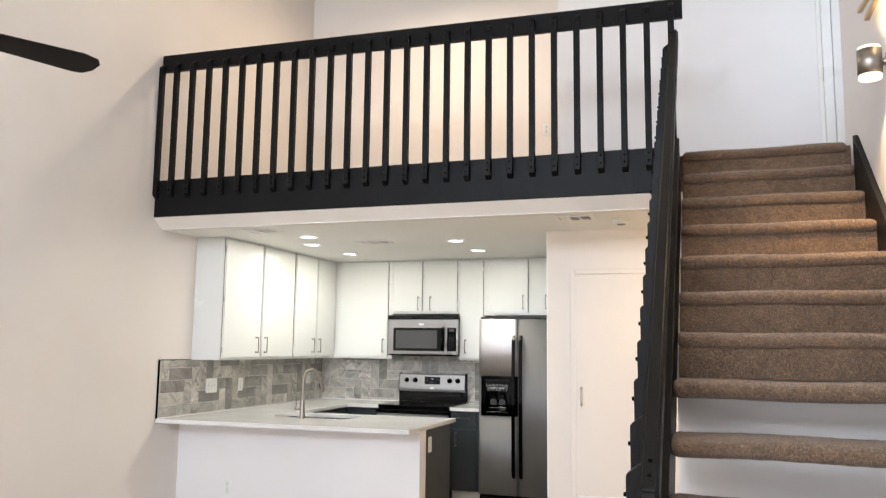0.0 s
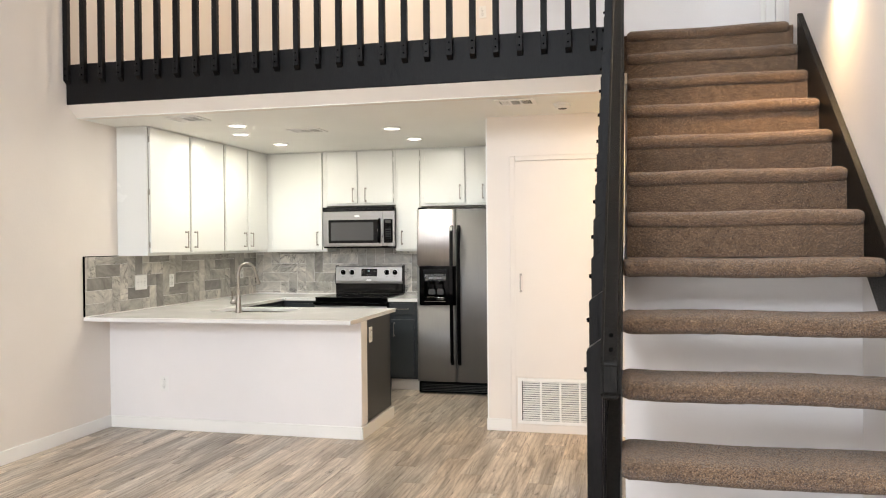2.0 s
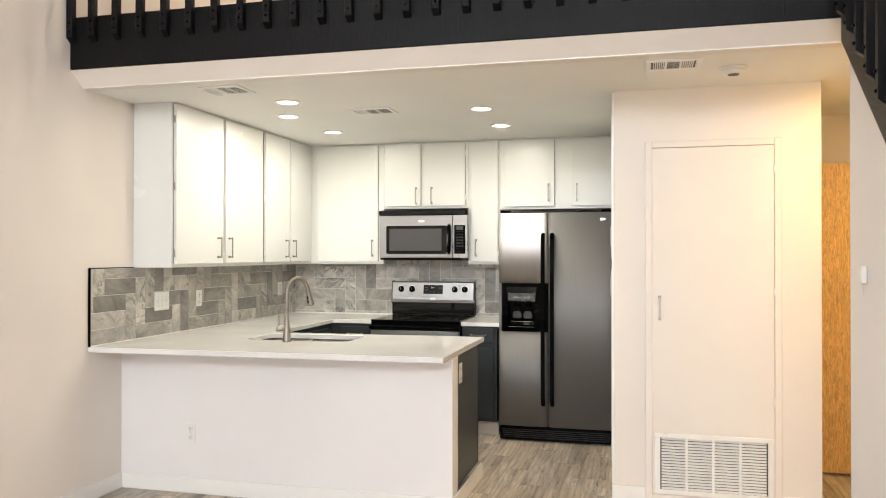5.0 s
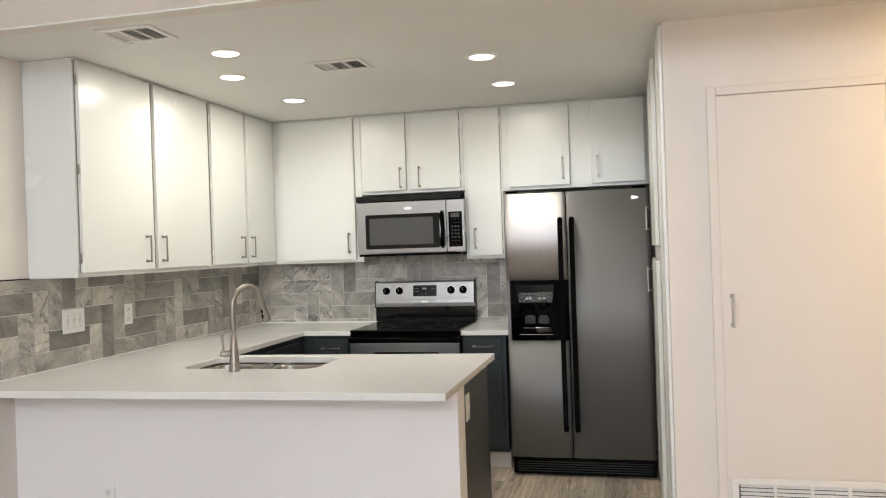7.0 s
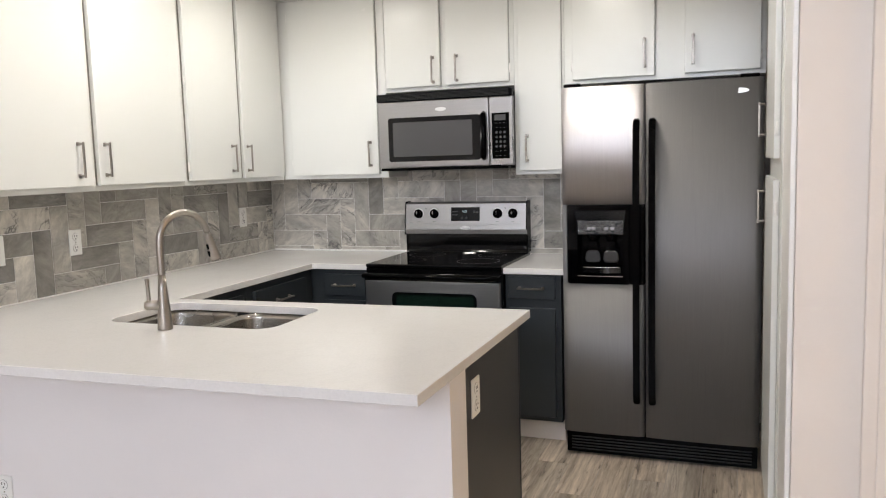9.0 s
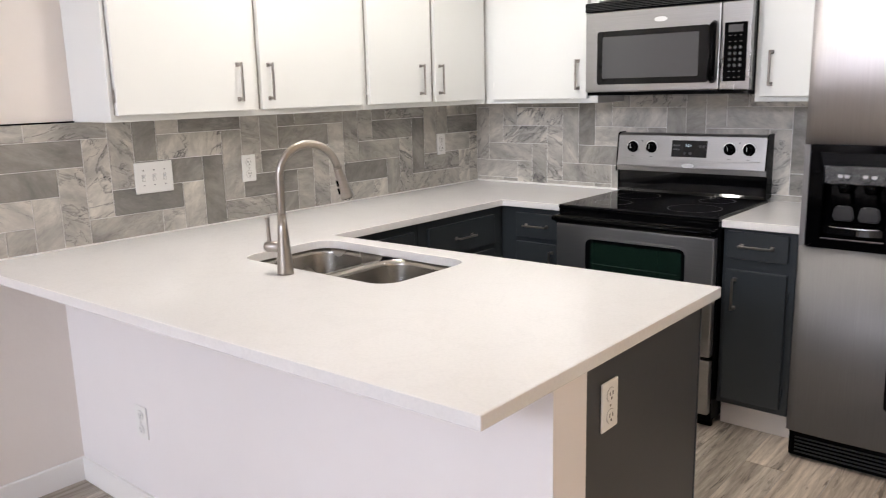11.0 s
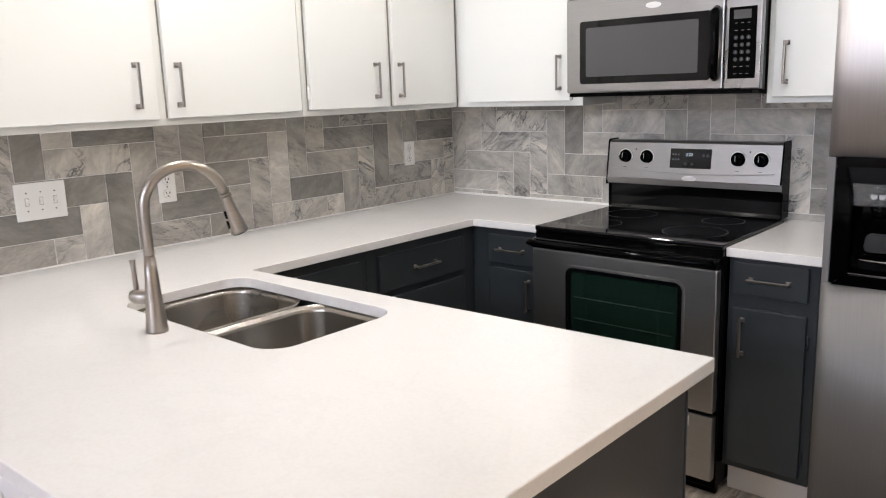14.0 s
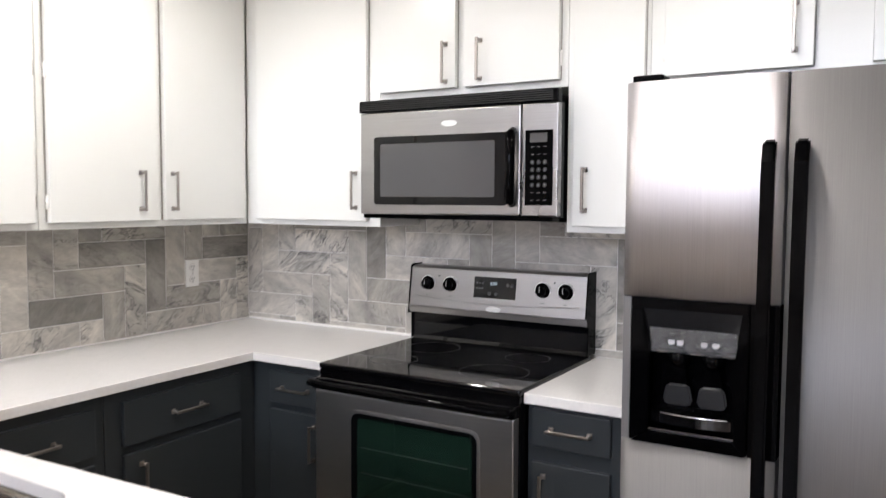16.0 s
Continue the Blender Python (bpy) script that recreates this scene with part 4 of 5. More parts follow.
def text(name, body, size, mat, matrix, parent, depth=0.0004):
    cu = bpy.data.curves.new(name, "FONT")
    cu.body, cu.size, cu.extrude = body, size, depth
    cu.align_x, cu.align_y = "CENTER", "CENTER"
    tmp = new(name, cu)
    bpy.context.view_layer.update()
    me = bpy.data.meshes.new_from_object(tmp.evaluated_get(bpy.context.evaluated_depsgraph_get()))
    bpy.data.objects.remove(tmp)
    me.transform(matrix)
    me.materials.clear()
    me.materials.append(mat)
    o = new(name, me)
    o.parent = parent
    o.matrix_parent_inverse = parent.matrix_basis.inverted()
    return o


text("clock_digits", "2:23", 0.017, DISPLAY, pose(-2.512, panel_y(1.166) - 0.0045, 1.168, 82, 0, 0), dp)
for i in range(3):
    for j, z in enumerate((1.145, 1.165)):
        part("key_mark", box(-2.586 + i * 0.012, -2.580 + i * 0.012, panel_y(z) - 0.0042, panel_y(z) - 0.0034, z, z + 0.006), GRAPHIC, dp)
for kx in (-2.528, -2.500, -2.452, -2.434):
    z = 1.13 if kx < -2.48 else 1.165
    part("key", cyl((kx, panel_y(z) - 0.003, z), (kx, panel_y(z) - 0.0042, z), 0.007, n=14), SLOT, dp)


def badge(name, parent, cx, y, cz, w, h):
    bm = bmesh.new()
    n = 28
    for dy in (0, -0.002):
        vs = [bm.verts.new((cx + w / 2 * math.cos(2 * math.pi * k / n), y + dy, cz + h / 2 * math.sin(2 * math.pi * k / n))) for k in range(n)]
        bm.faces.new(vs)
        if dy == 0:
            base = vs
    for k in range(n):
        bm.faces.new((base[k], base[(k + 1) % n], vs[(k + 1) % n], vs[k]))
    return part(name, bm, BADGE, parent)


badge("badge", bg, -2.507, panel_y(1.075) - 0.003, 1.070, 0.062, 0.022)
arc = bmesh.new()
tube([(-2.855 + 0.69 * k / 24, panel_y(1.095) - 0.0008, 1.088 + 0.014 * (2 * k / 24 - 1) ** 2) for k in range(25)], 0.0016, 6, arc)
part("panel_ridge", arc, STEEL_H, bg)
lowlip = prism([(8.3605, 1.037), (8.3595, 1.060), (8.3625, 1.062), (8.366, 1.037)], "x", X0 + 0.006, X1 - 0.006)
part("lower_lip", lowlip, STEEL_H, bg)
for kx in (-2.757, -2.265):
    part("burner_mark", cyl((kx, panel_y(1.185) - 0.0008, 1.185), (kx, panel_y(1.185) - 0.0014, 1.185), 0.004, n=8), SLOT, bg)

# ---- microwave ----
mw = thing("microwave", "stainless steel over-the-range microwave with black window", "microwave", (-2.51, 8.2, 1.42))
part("body", box(-2.898, -2.148, 8.085, BACK - 0.034, 1.43, 1.835, 0.003, 1), BLACK, mw)
part("front_shell", box(-2.898, -2.120, 8.06, 8.0845, 1.43, 1.80, 0.002, 1), BLACK, mw)
part("base_lip", prism([(8.045, 1.418), (8.045, 1.432), (8.40, 1.432), (8.40, 1.405)], "x", -2.893, -2.150), BLACK, mw)
vg = part("vent_grille", box(-2.900, -2.118, 8.025, 8.06, 1.80, 1.842, 0.004, 2), BLACK, mw)
for k in range(5):
    part("louvre", box(-2.89, -2.135, 8.021, 8.0248, 1.806 + k * 0.007, 1.809 + k * 0.007), RUBBER, vg)
door = part("door", box(-2.898, -2.249, 8.03, 8.06, 1.433, 1.798, 0.006, 3), STEEL_H, mw)
part("window_frame", prism(rounded_rect(-2.834, -2.296, 1.468, 1.710, 0.012, 5), "y", 8.0265, 8.0301), BLACK_GLOSS, door)
part("window", prism(rounded_rect(-2.806, -2.342, 1.496, 1.684, 0.006, 4), "y", 8.0255, 8.0264), GREY_GLASS, door)
hb = bmesh.new()
tube([(-2.278, 8.028, 1.475), (-2.276, 8.004, 1.488), (-2.270, 7.992, 1.53), (-2.264, 7.985, 1.59), (-2.270, 7.992, 1.66), (-2.274, 8.004, 1.70), (-2.276, 8.028, 1.712)], [0.014, 0.017, 0.0165, 0.014, 0.0165, 0.017, 0.014], 14, hb)
part("handle", hb, BLACK, door, "glossy black curved handle")
badge("badge", door, -2.52, 8.0295, 1.748, 0.062, 0.022)
cp = part("control_panel", box(-2.246, -2.118, 8.03, 8.06, 1.433, 1.798, 0.005, 3), STEEL_H, mw)
kp = part("keypad", box(-2.232, -2.136, 8.0268, 8.0302, 1.470, 1.712, 0.001, 1), BLACK, cp)
part("display", box(-2.215, -2.155, 8.0262, 8.0268, 1.672, 1.702), GREY_GLASS, kp)
for r in range(8):
    z = 1.658 - r * 0.0245
    for col in range(3):
        kx = -2.206 + col * 0.022
        if 2 <= r <= 5:
            part("key", cyl((kx, 8.0268, z), (kx, 8.0262, z), 0.0072, n=12), KEYFACE, kp)
            part("key_mark", box(kx - 0.0012, kx + 0.0012, 8.0257, 8.0261, z - 0.0026, z + 0.0026), GRAPHIC, kp)
        else:
            part("key_mark", box(kx - 0.005, kx + 0.005, 8.0261, 8.0267, z - 0.0008, z + 0.0008), GRAPHIC, kp)

for o in mw.children_recursive:
    if not o.data.get("moved"):
        o.data.transform(Matrix.Translation((-0.007, 0.03, 0)))
        o.data["moved"] = True

# ---- fridge ----
fr = thing("refrigerator", "side-by-side stainless steel refrigerator with black handles and a dispenser", "refrigerator", (-1.34, 8.1, 0))
FX0, FX1, FS, FY = -1.797, -0.905, -1.412, 7.72
part("body", box(FX0 + 0.004, FX1 - 0.004, 7.79, 8.44, 0.04, 1.775, 0.004, 1), BLACK, fr, "dark grey cabinet")


def curved_door(x0, x1, z0, z1, crown=0.006, n=16):
    pts = [(x0, 7.785)]
    for k in range(n + 1):
        u = k / n
        e = min(u, 1 - u)
        y = FY + crown * (2 * u - 1) ** 2 + (0.006 * (1 - e / 0.015) ** 2 if e < 0.015 else 0)
        pts.append((x0 + (x1 - x0) * u, y))
    pts.append((x1, 7.785))
    bm = prism(pts, "z", z0, z1)
    for f in bm.faces:
        f.smooth = f.normal.y < -0.5
    return bm


ld = part("freezer_door", curved_door(FX0, FS - 0.004, 0.125, 0.862), FRIDGE, fr)
# upper panel carries the lightened steel that stands in for reflected daylight
part("upper_panel", curved_door(FX0, FS - 0.003, 1.2405, 1.79), FREEZER_PANEL, ld, "steel panel, lightened for the window's reflection")
part("edge", box(FX0, FX0 + 0.02, FY + 0.012, 7.785, 0.862, 1.238), FRIDGE, ld)
part("edge", box(FS - 0.068, FS - 0.003, FY + 0.006, 7.785, 0.862, 1.238), BLACK, ld)
rd = part("fridge_door", curved_door(FS + 0.004, FX1, 0.125, 1.79), FRIDGE, fr)
for d0, hx in ((ld, -1.447), (rd, -1.376)):
    hb = bmesh.new()
    w = 0.0155
    prof = [(7.722, 0.285), (7.70, 0.295), (7.684, 0.34), (7.676, 0.60), (7.672, 0.96), (7.676, 1.32), (7.684, 1.58), (7.70, 1.625), (7.722, 1.635), (7.722, 1.60), (7.708, 1.57), (7.700, 1.32), (7.696, 0.96), (7.700, 0.60), (7.708, 0.35), (7.722, 0.32)]
    hb = softened(prism(prof, "x", hx - w, hx + w), 0.005, 2)
    part("handle", hb, BLACK, d0, "long glossy black handle")
DX0, DX1, DZ0, DZ1 = FX0 + 0.026, -1.482, 0.862, 1.2385
dsp = part("dispenser", softened(box(DX0, DX1, FY - 0.004, FY + 0.02, 1.212, DZ1), 0.003, 2), BLACK, ld, "black moulded ice and water dispenser")
part("surround", softened(prism([(DX0, DZ0), (DX0 + 0.048, DZ0 + 0.034), (DX0 + 0.048, 1.10), (DX0 + 0.030, 1.2115), (DX0, 1.2115)], "y", FY - 0.004, FY + 0.02), 0.003, 2), BLACK, dsp)
part("surround", softened(prism([(DX1, DZ0), (DX1 - 0.030, DZ0 + 0.034), (DX1 - 0.030, 1.10), (DX1 - 0.016, 1.2115), (DX1, 1.2115)], "y", FY - 0.004, FY + 0.02), 0.003, 2), BLACK, dsp)
part("surround", softened(prism([(DX0 + 0.002, DZ0), (DX1 - 0.002, DZ0), (DX1 - 0.032, DZ0 + 0.034), (DX0 + 0.050, DZ0 + 0.034)], "y", FY - 0.003, FY + 0.02), 0.003, 2), BLACK, dsp)
NX0, NX1 = DX0 + 0.040, DX1 - 0.026
part("control_face", prism([(FY + 0.004, 1.212), (FY + 0.012, 1.16), (FY + 0.032, 1.095), (FY + 0.05, 1.095), (FY + 0.05, 1.212)], "x", NX0 - 0.012, NX1 + 0.012), FACE, dsp, "glossy charcoal dispenser control face")
kp_ = part("keypad", prism([(FY + 0.0100, 1.158), (FY + 0.0270, 1.104), (FY + 0.030, 1.104), (FY + 0.014, 1.158)], "x", -1.690, -1.535), BLACK, dsp)
for kx in (-1.672, -1.650, -1.590, -1.562):
    q = Vector((kx, FY + 0.0195, 1.128))
    n_ = Vector((0, -0.954, 0.30))
    part("button", cyl(q, q + n_ * 0.003, 0.0095, 0.0085, 16), PALE_KEY, kp_)
    part("key_mark", box(kx - 0.005, kx + 0.005, FY + 0.0118, FY + 0.0126, 1.149, 1.1505), SLOT, kp_)
niche = bmesh.new()
add_box(niche, NX0 - 0.012, NX1 + 0.012, 7.78, 7.784, 0.89, 1.10)
add_box(niche, NX0 - 0.012, NX0 - 0.007, FY + 0.02, 7.78, 0.89, 1.10)
add_box(niche, NX1 + 0.007, NX1 + 0.012, FY + 0.02, 7.78, 0.89, 1.10)
add_box(niche, NX0 - 0.007, NX1 + 0.007, FY + 0.012, 7.78, 0.885, 0.897)
part("niche", niche, BLACK, dsp)
for kx in (-1.655, -1.570):
    lv_ = prism([(kx - 0.038, 0.972), (kx - 0.024, 0.963), (kx + 0.024, 0.963), (kx + 0.038, 0.972), (kx + 0.033, 1.004), (kx + 0.026, 1.020), (kx - 0.026, 1.020), (kx - 0.033, 1.004)], "y", 7.740, 7.754)
    lv_ = part("lever", softened(lv_, 0.005, 3), PADDLE, dsp)
    part("stem", softened(prism([(kx - 0.024, 1.0205), (kx + 0.024, 1.0205), (kx + 0.018, 1.064), (kx - 0.018, 1.064)], "y", 7.744, 7.754), 0.003, 2), BLACK, lv_)
    part("spout", cyl((kx, 7.755, 1.094), (kx, 7.748, 1.066), 0.030, 0.018, 20), BLACK, dsp)
tray = bmesh.new()
n = 16
fr_ = [((NX0 + NX1) / 2 + (NX1 - NX0) / 2 * (2 * k / n - 1), FY + 0.013 + 0.02 * (2 * k / n - 1) ** 2) for k in range(n + 1)]
part("drip_tray", softened(prism(fr_ + [(NX1, 7.775), (NX0, 7.775)], "z", 0.912, 0.940), 0.003, 2), SMOKED, dsp)
edge_ = [(x_, y_ - 0.0005, 0.9395) for x_, y_ in fr_[1:-1]]
part("tray_edge", tube(edge_, 0.0016, 8), CHROME, dsp, "shiny tray edge")
part("lip_line", box(NX0 - 0.004, NX1 + 0.004, FY + 0.0085, FY + 0.0115, 0.8972, 0.8992), NICKEL, dsp, "shiny lower lip")
film = bmesh.new()
rf = random.Random(11)
fg = []
for r_ in range(7):
    fg.append([film.verts.new((NX0 + 0.006 + (NX1 - NX0 - 0.008) * c_ / 15, FY + 0.0065 + 0.022 * (1 - r_ / 6) - rf.uniform(0, 0.005), 1.098 + 0.066 * r_ / 6 + rf.uniform(-0.001, 0.001))) for c_ in range(16)])
for r_ in range(6):
    for c_ in range(15):
        film.faces.new((fg[r_][c_], fg[r_][c_ + 1], fg[r_ + 1][c_ + 1], fg[r_ + 1][c_]))
part("protective_film", film, FILM, dsp, "crinkled clear plastic film over the buttons")
for k in range(9):
    xx = NX0 + 0.02 + k * (NX1 - NX0 - 0.046) / 8
    part("tray_slat", box(xx, xx + 0.006, FY + 0.03, 7.770, 0.9405, 0.9425), BLACK, dsp)
badge("badge", rd, -1.01, FY + 0.004, 1.735, 0.085, 0.022)
kg = part("kick_grille", box(FX0 + 0.006, FX1 - 0.006, 7.755, 7.785, 0.012, 0.115, 0.003, 1), BLACK, fr)
for k in range(5):
    part("grille_slat", box(FX0 + 0.03, FX1 - 0.03, 7.750, 7.7548, 0.028 + k * 0.015, 0.034 + k * 0.015), RUBBER, kg)
part("top_cap", box(FX0 + 0.03, FX1 - 0.03, 7.80, 8.42, 1.7755, 1.80, 0.003, 1), BLACK, fr)
for hx in (FX0 + 0.05, FX1 - 0.06):
    part("hinge_cover", box(hx - 0.04, hx + 0.04, 7.735, 7.80, 1.7905, 1.808, 0.005, 2), BLACK, fr)

# ---- closet door and grille ----
cl = thing("closet_door", "plain cream painted flush closet door with a nickel handle", "door", (-0.31, 6.41, 0.44))
part("leaf", box(-0.643, 0.028, 6.400, 6.432, 0.428, 2.0895, 0.003, 2), WALL, cl)
bar_handle(cl, (-0.600, 6.400, 1.152), 0.135)
for z in (0.62, 1.25, 1.95):
    hinge(cl, (0.028, 6.400, z))
for nm, b in (("casing", (-0.682, -0.642, 6.402, 6.42, 0.0, 2.13)), ("casing", (0.03, 0.07, 6.402, 6.42, 0.0, 2.13)), ("casing", (-0.642, 0.03, 6.402, 6.42, 2.092, 2.13))):
    structure("trim_closet", box(*b, 0.004, 2), WALL, "cream painted door casing", "trim")
structure("trim_closet_sill", box(-0.642, 0.03, 6.402, 6.42, 0.0, 0.062, 0.003, 1), WALL, "cream painted sill board", "trim")
gr = thing("air_return_grille", "white louvred air return grille below the closet door", "vent", (-0.31, 6.41, 0.07))
fb = bmesh.new()
GX0, GX1, GZ0, GZ1 = -0.628, 0.022, 0.066, 0.420
for b in ((GX0, GX1, GZ0, GZ0 + 0.026), (GX0, GX1, GZ1 - 0.026, GZ1), (GX0, GX0 + 0.03, GZ0 + 0.026, GZ1 - 0.026), (GX1 - 0.03, GX1, GZ0 + 0.026, GZ1 - 0.026)):
    add_box(fb, b[0], b[1], 6.394, 6.404, b[2], b[3], 0.002, 1)
part("frame", fb, TRIM, gr)
part("surround", box(-0.6415, 0.0295, 6.4045, 6.4115, 0.0625, GZ0 + 0.004), WALL, gr, "cream strip")
part("surround", box(-0.6415, 0.0295, 6.4045, 6.4115, GZ1 - 0.004, 0.4275), WALL, gr, "cream strip")
for a_, b_ in ((-0.6415, GX0 + 0.004), (GX1 - 0.004, 0.0295)):
    part("surround", box(a_, b_, 6.4045, 6.4115, GZ0 + 0.004, GZ1 - 0.004), WALL, gr, "cream strip")
part("backing", box(GX0 + 0.02, GX1 - 0.02, 6.412, 6.416, GZ0 + 0.02, GZ1 - 0.02), GRILLE_BACK, gr)
cw = (GX1 - GX0 - 0.06) / 4
for k in range(1, 4):
    part("mullion", box(GX0 + 0.03 + k * cw - 0.007, GX0 + 0.03 + k * cw + 0.007, 6.394, 6.404, GZ0 + 0.026, GZ1 - 0.026), TRIM, gr)
slat_me = None
ns = 18
for c4 in range(4):
    for k in range(ns):
        if slat_me is None:
            s = part("slat", prism([(6.397, -0.0052), (6.3985, -0.0058), (6.409, 0.0044), (6.4075, 0.005)], "x", 0, cw - 0.0145), TRIM, gr)
            slat_me = s.data
        else:
            s = new("slat", slat_me)
            s.parent = gr
            s.matrix_parent_inverse = gr.matrix_basis.inverted()
        s.matrix_basis = Matrix.Translation((GX0 + 0.03 + c4 * cw + 0.0072, 0, GZ0 + 0.034 + k * (GZ1 - GZ0 - 0.066) / (ns - 1)))


# ---- ceiling fittings ----
for x, y in DOWNLIGHTS:
    c = thing("downlight", "round white recessed ceiling light, lit", "ceiling light", (x, y, 2.44), "kitchen downlights")
    bm = bmesh.new()
    n = 32
    prev = None
    for r, z in ((0.062, 2.4385), (0.062, 2.434), (0.068, 2.431), (0.078, 2.433), (0.082, 2.4395)):
        rg_ = [bm.verts.new((x + r * math.cos(2 * math.pi * k / n), y + r * math.sin(2 * math.pi * k / n), z)) for k in range(n)]
        if prev:
            for k in range(n):
                bm.faces.new((prev[k], prev[(k + 1) % n], rg_[(k + 1) % n], rg_[k])).smooth = True
        prev = rg_
    part("trim_ring", bm, WHITE_PLASTIC, c)
    part("lens", cyl((x, y, 2.4385), (x, y, 2.433), 0.061, n=32), LED, c)


def register(x0, x1, y0, y1):
    c = thing("ceiling_vent", "white three-way ceiling air register", "vent", ((x0 + x1) / 2, (y0 + y1) / 2, 2.44), "ceiling registers")
    z = 2.44
    fb = bmesh.new()
    m = 0.028
    for a in ((x0, x1, y0, y0 + m), (x0, x1, y1 - m, y1), (x0, x0 + m, y0 + m, y1 - m), (x1 - m, x1, y0 + m, y1 - m)):
        add_box(fb, a[0], a[1], a[2], a[3], z - 0.008, z - 0.0005, 0.002, 1)
    part("frame", fb, TRIM, c)
    part("backing", box(x0 + m, x1 - m, y0 + m, y1 - m, z - 0.003, z - 0.0008), SLOT, c)
    w = (x1 - x0 - 2 * m) / 3
    for k in (1, 2):
        part("divider", box(x0 + m + k * w - 0.006, x0 + m + k * w + 0.006, y0 + m, y1 - m, z - 0.008, z - 0.003), TRIM, c)
    for k in range(3):
        a = x0 + m + k * w + 0.008
        b = a + w - 0.016
        if k == 1:
            for j in range(9):
                yy = y0 + m + (y1 - y0 - 2 * m) * (j + 0.5) / 9
                part("vane", prism([(yy - 0.0038, z - 0.0075), (yy - 0.003, z - 0.008), (yy + 0.0038, z - 0.0045), (yy + 0.003, z - 0.004)], "x", a, b), TRIM, c)
        else:
            for j in range(6):
                xx = a + (b - a) * (j + 0.5) / 6
                s = 1 if k == 0 else -1
                bm = bmesh.new()
                q = [(xx - 0.003 * s, z - 0.0075), (xx - 0.002 * s, z - 0.008), (xx + 0.003 * s, z - 0.0045), (xx + 0.002 * s, z - 0.004)]
                part("vane", prism(q, "y", y0 + m, y1 - m), TRIM, c)


register(-3.210, -2.945, 5.69, 5.91)
register(-2.615, -2.32, 6.55, 6.765)
register(-0.68, -0.405, 5.69, 5.905)
sd = thing("smoke_detector", "round white ceiling smoke detector", "smoke detector", (-0.235, 5.96, 2.44))
part("base", cyl((-0.235, 5.96, 2.4395), (-0.235, 5.96, 2.43), 0.07, 0.068, 32), WHITE_PLASTIC, sd)
part("cover", cyl((-0.235, 5.96, 2.43), (-0.235, 5.96, 2.405), 0.06, 0.05, 32), WHITE_PLASTIC, sd)
part("sensor_ring", cyl((-0.235, 5.96, 2.405), (-0.235, 5.96, 2.402), 0.03, 0.028, 24), SLOT, sd)

# ---- backsplash frame and tile backing ----
structure("backsplash_backing_west", box(LEFT, LEFT + 0.009, 5.622, BACK, TZ, 1.378), GROUT, "light grout", "backsplash")
structure("backsplash_backing_north", box(LEFT + 0.009, -1.80, BACK - 0.009, BACK, TZ, 1.425), GROUT, "light grout", "backsplash")
structure("backsplash_edge", box(LEFT, LEFT + 0.012, 5.612, 5.6215, TZ, 1.384), BLACK, "black metal tile edge strip", "trim")
structure("backsplash_edge_top", box(LEFT, LEFT + 0.012, 5.6215, 6.034, 1.3785, 1.384), BLACK, "black metal tile edge strip", "trim")
structure("caulk_west", box(LEFT + 0.005, LEFT + 0.014, 5.622, BACK - 0.012, TZ, TZ + 0.006, 0.001, 1), TRIM, "white caulk line", "trim")
structure("caulk_north", box(LEFT + 0.014, -2.9, BACK - 0.014, BACK - 0.005, TZ, TZ + 0.010, 0.001, 1), TRIM, "white caulk line", "trim")

# ---- loft beam and balustrade ----
beam = structure("loft_beam", softened(box(LEFT, 0.169, 5.455, 5.495, 2.526, 2.825), 0.003, 1), BLACK_WOOD, "black stained loft edge beam", "beam")
bl = thing("balustrade", "black stained wooden loft railing with bolted square balusters", "railing", (-1.8, 5.47, 2.7))
part("top_rail", softened(prism([(LEFT + 0.004, 3.738), (0.232, 3.690), (0.232, 3.824), (LEFT + 0.004, 3.880)], "y", 5.455, 5.493), 0.004, 2), BLACK_WOOD, bl)


def baluster(x, z0, z1, y0, y1, w=0.040):
    """A square post with slanted ends whose front face is y0."""
    prof = [(y1, z0 + 0.0), (y0, z0 + 0.028), (y0, z1 - 0.034), (y1, z1)]
    bm = prism(prof, "x", x - w / 2, x + w / 2)
    return softened(bm, 0.0025, 1)


first = None
for k in range(27):
    x = -3.698 + 0.1551 * (k - 1) - 0.020
    if x - 0.02 < LEFT:
        x = LEFT + 0.024
    if first is None:
        first = part("baluster", baluster(0, 2.672, 3.802, 5.417, 5.4545), BLACK_WOOD, bl)
        o = first
        bolts = []
        for z in (2.735, 2.785, 3.738):
            bolts.append(part("bolt", cyl((0, 5.4168, z), (0, 5.411, z), 0.0065, 0.005, 10), BLACK, o))
    else:
        o = new("baluster", first.data)
        o.parent = bl
        o.matrix_parent_inverse = bl.matrix_basis.inverted()
        for b0 in bolts:
            q = new("bolt", b0.data)
            q.parent = o
    o.matrix_basis = Matrix.Translation((x, 0, 0))
for b0 in bolts:
    b0.matrix_parent_inverse = Matrix.Identity(4)

# ---- stairs ----
Y0, ZL, RUN, RISE, XL, XR = 5.355, 2.767, 0.2343, 0.195, 0.214, 1.157      # the line of the side boards
NOSE, TOPZ, GO, UP = 5.432, 2.781, 0.2598, 0.1978                        # the treads
st = thing("staircase", "straight wooden stair with thick brown carpeted treads, the lowest ones open", "stairs", (0.68, 3.5, 0))


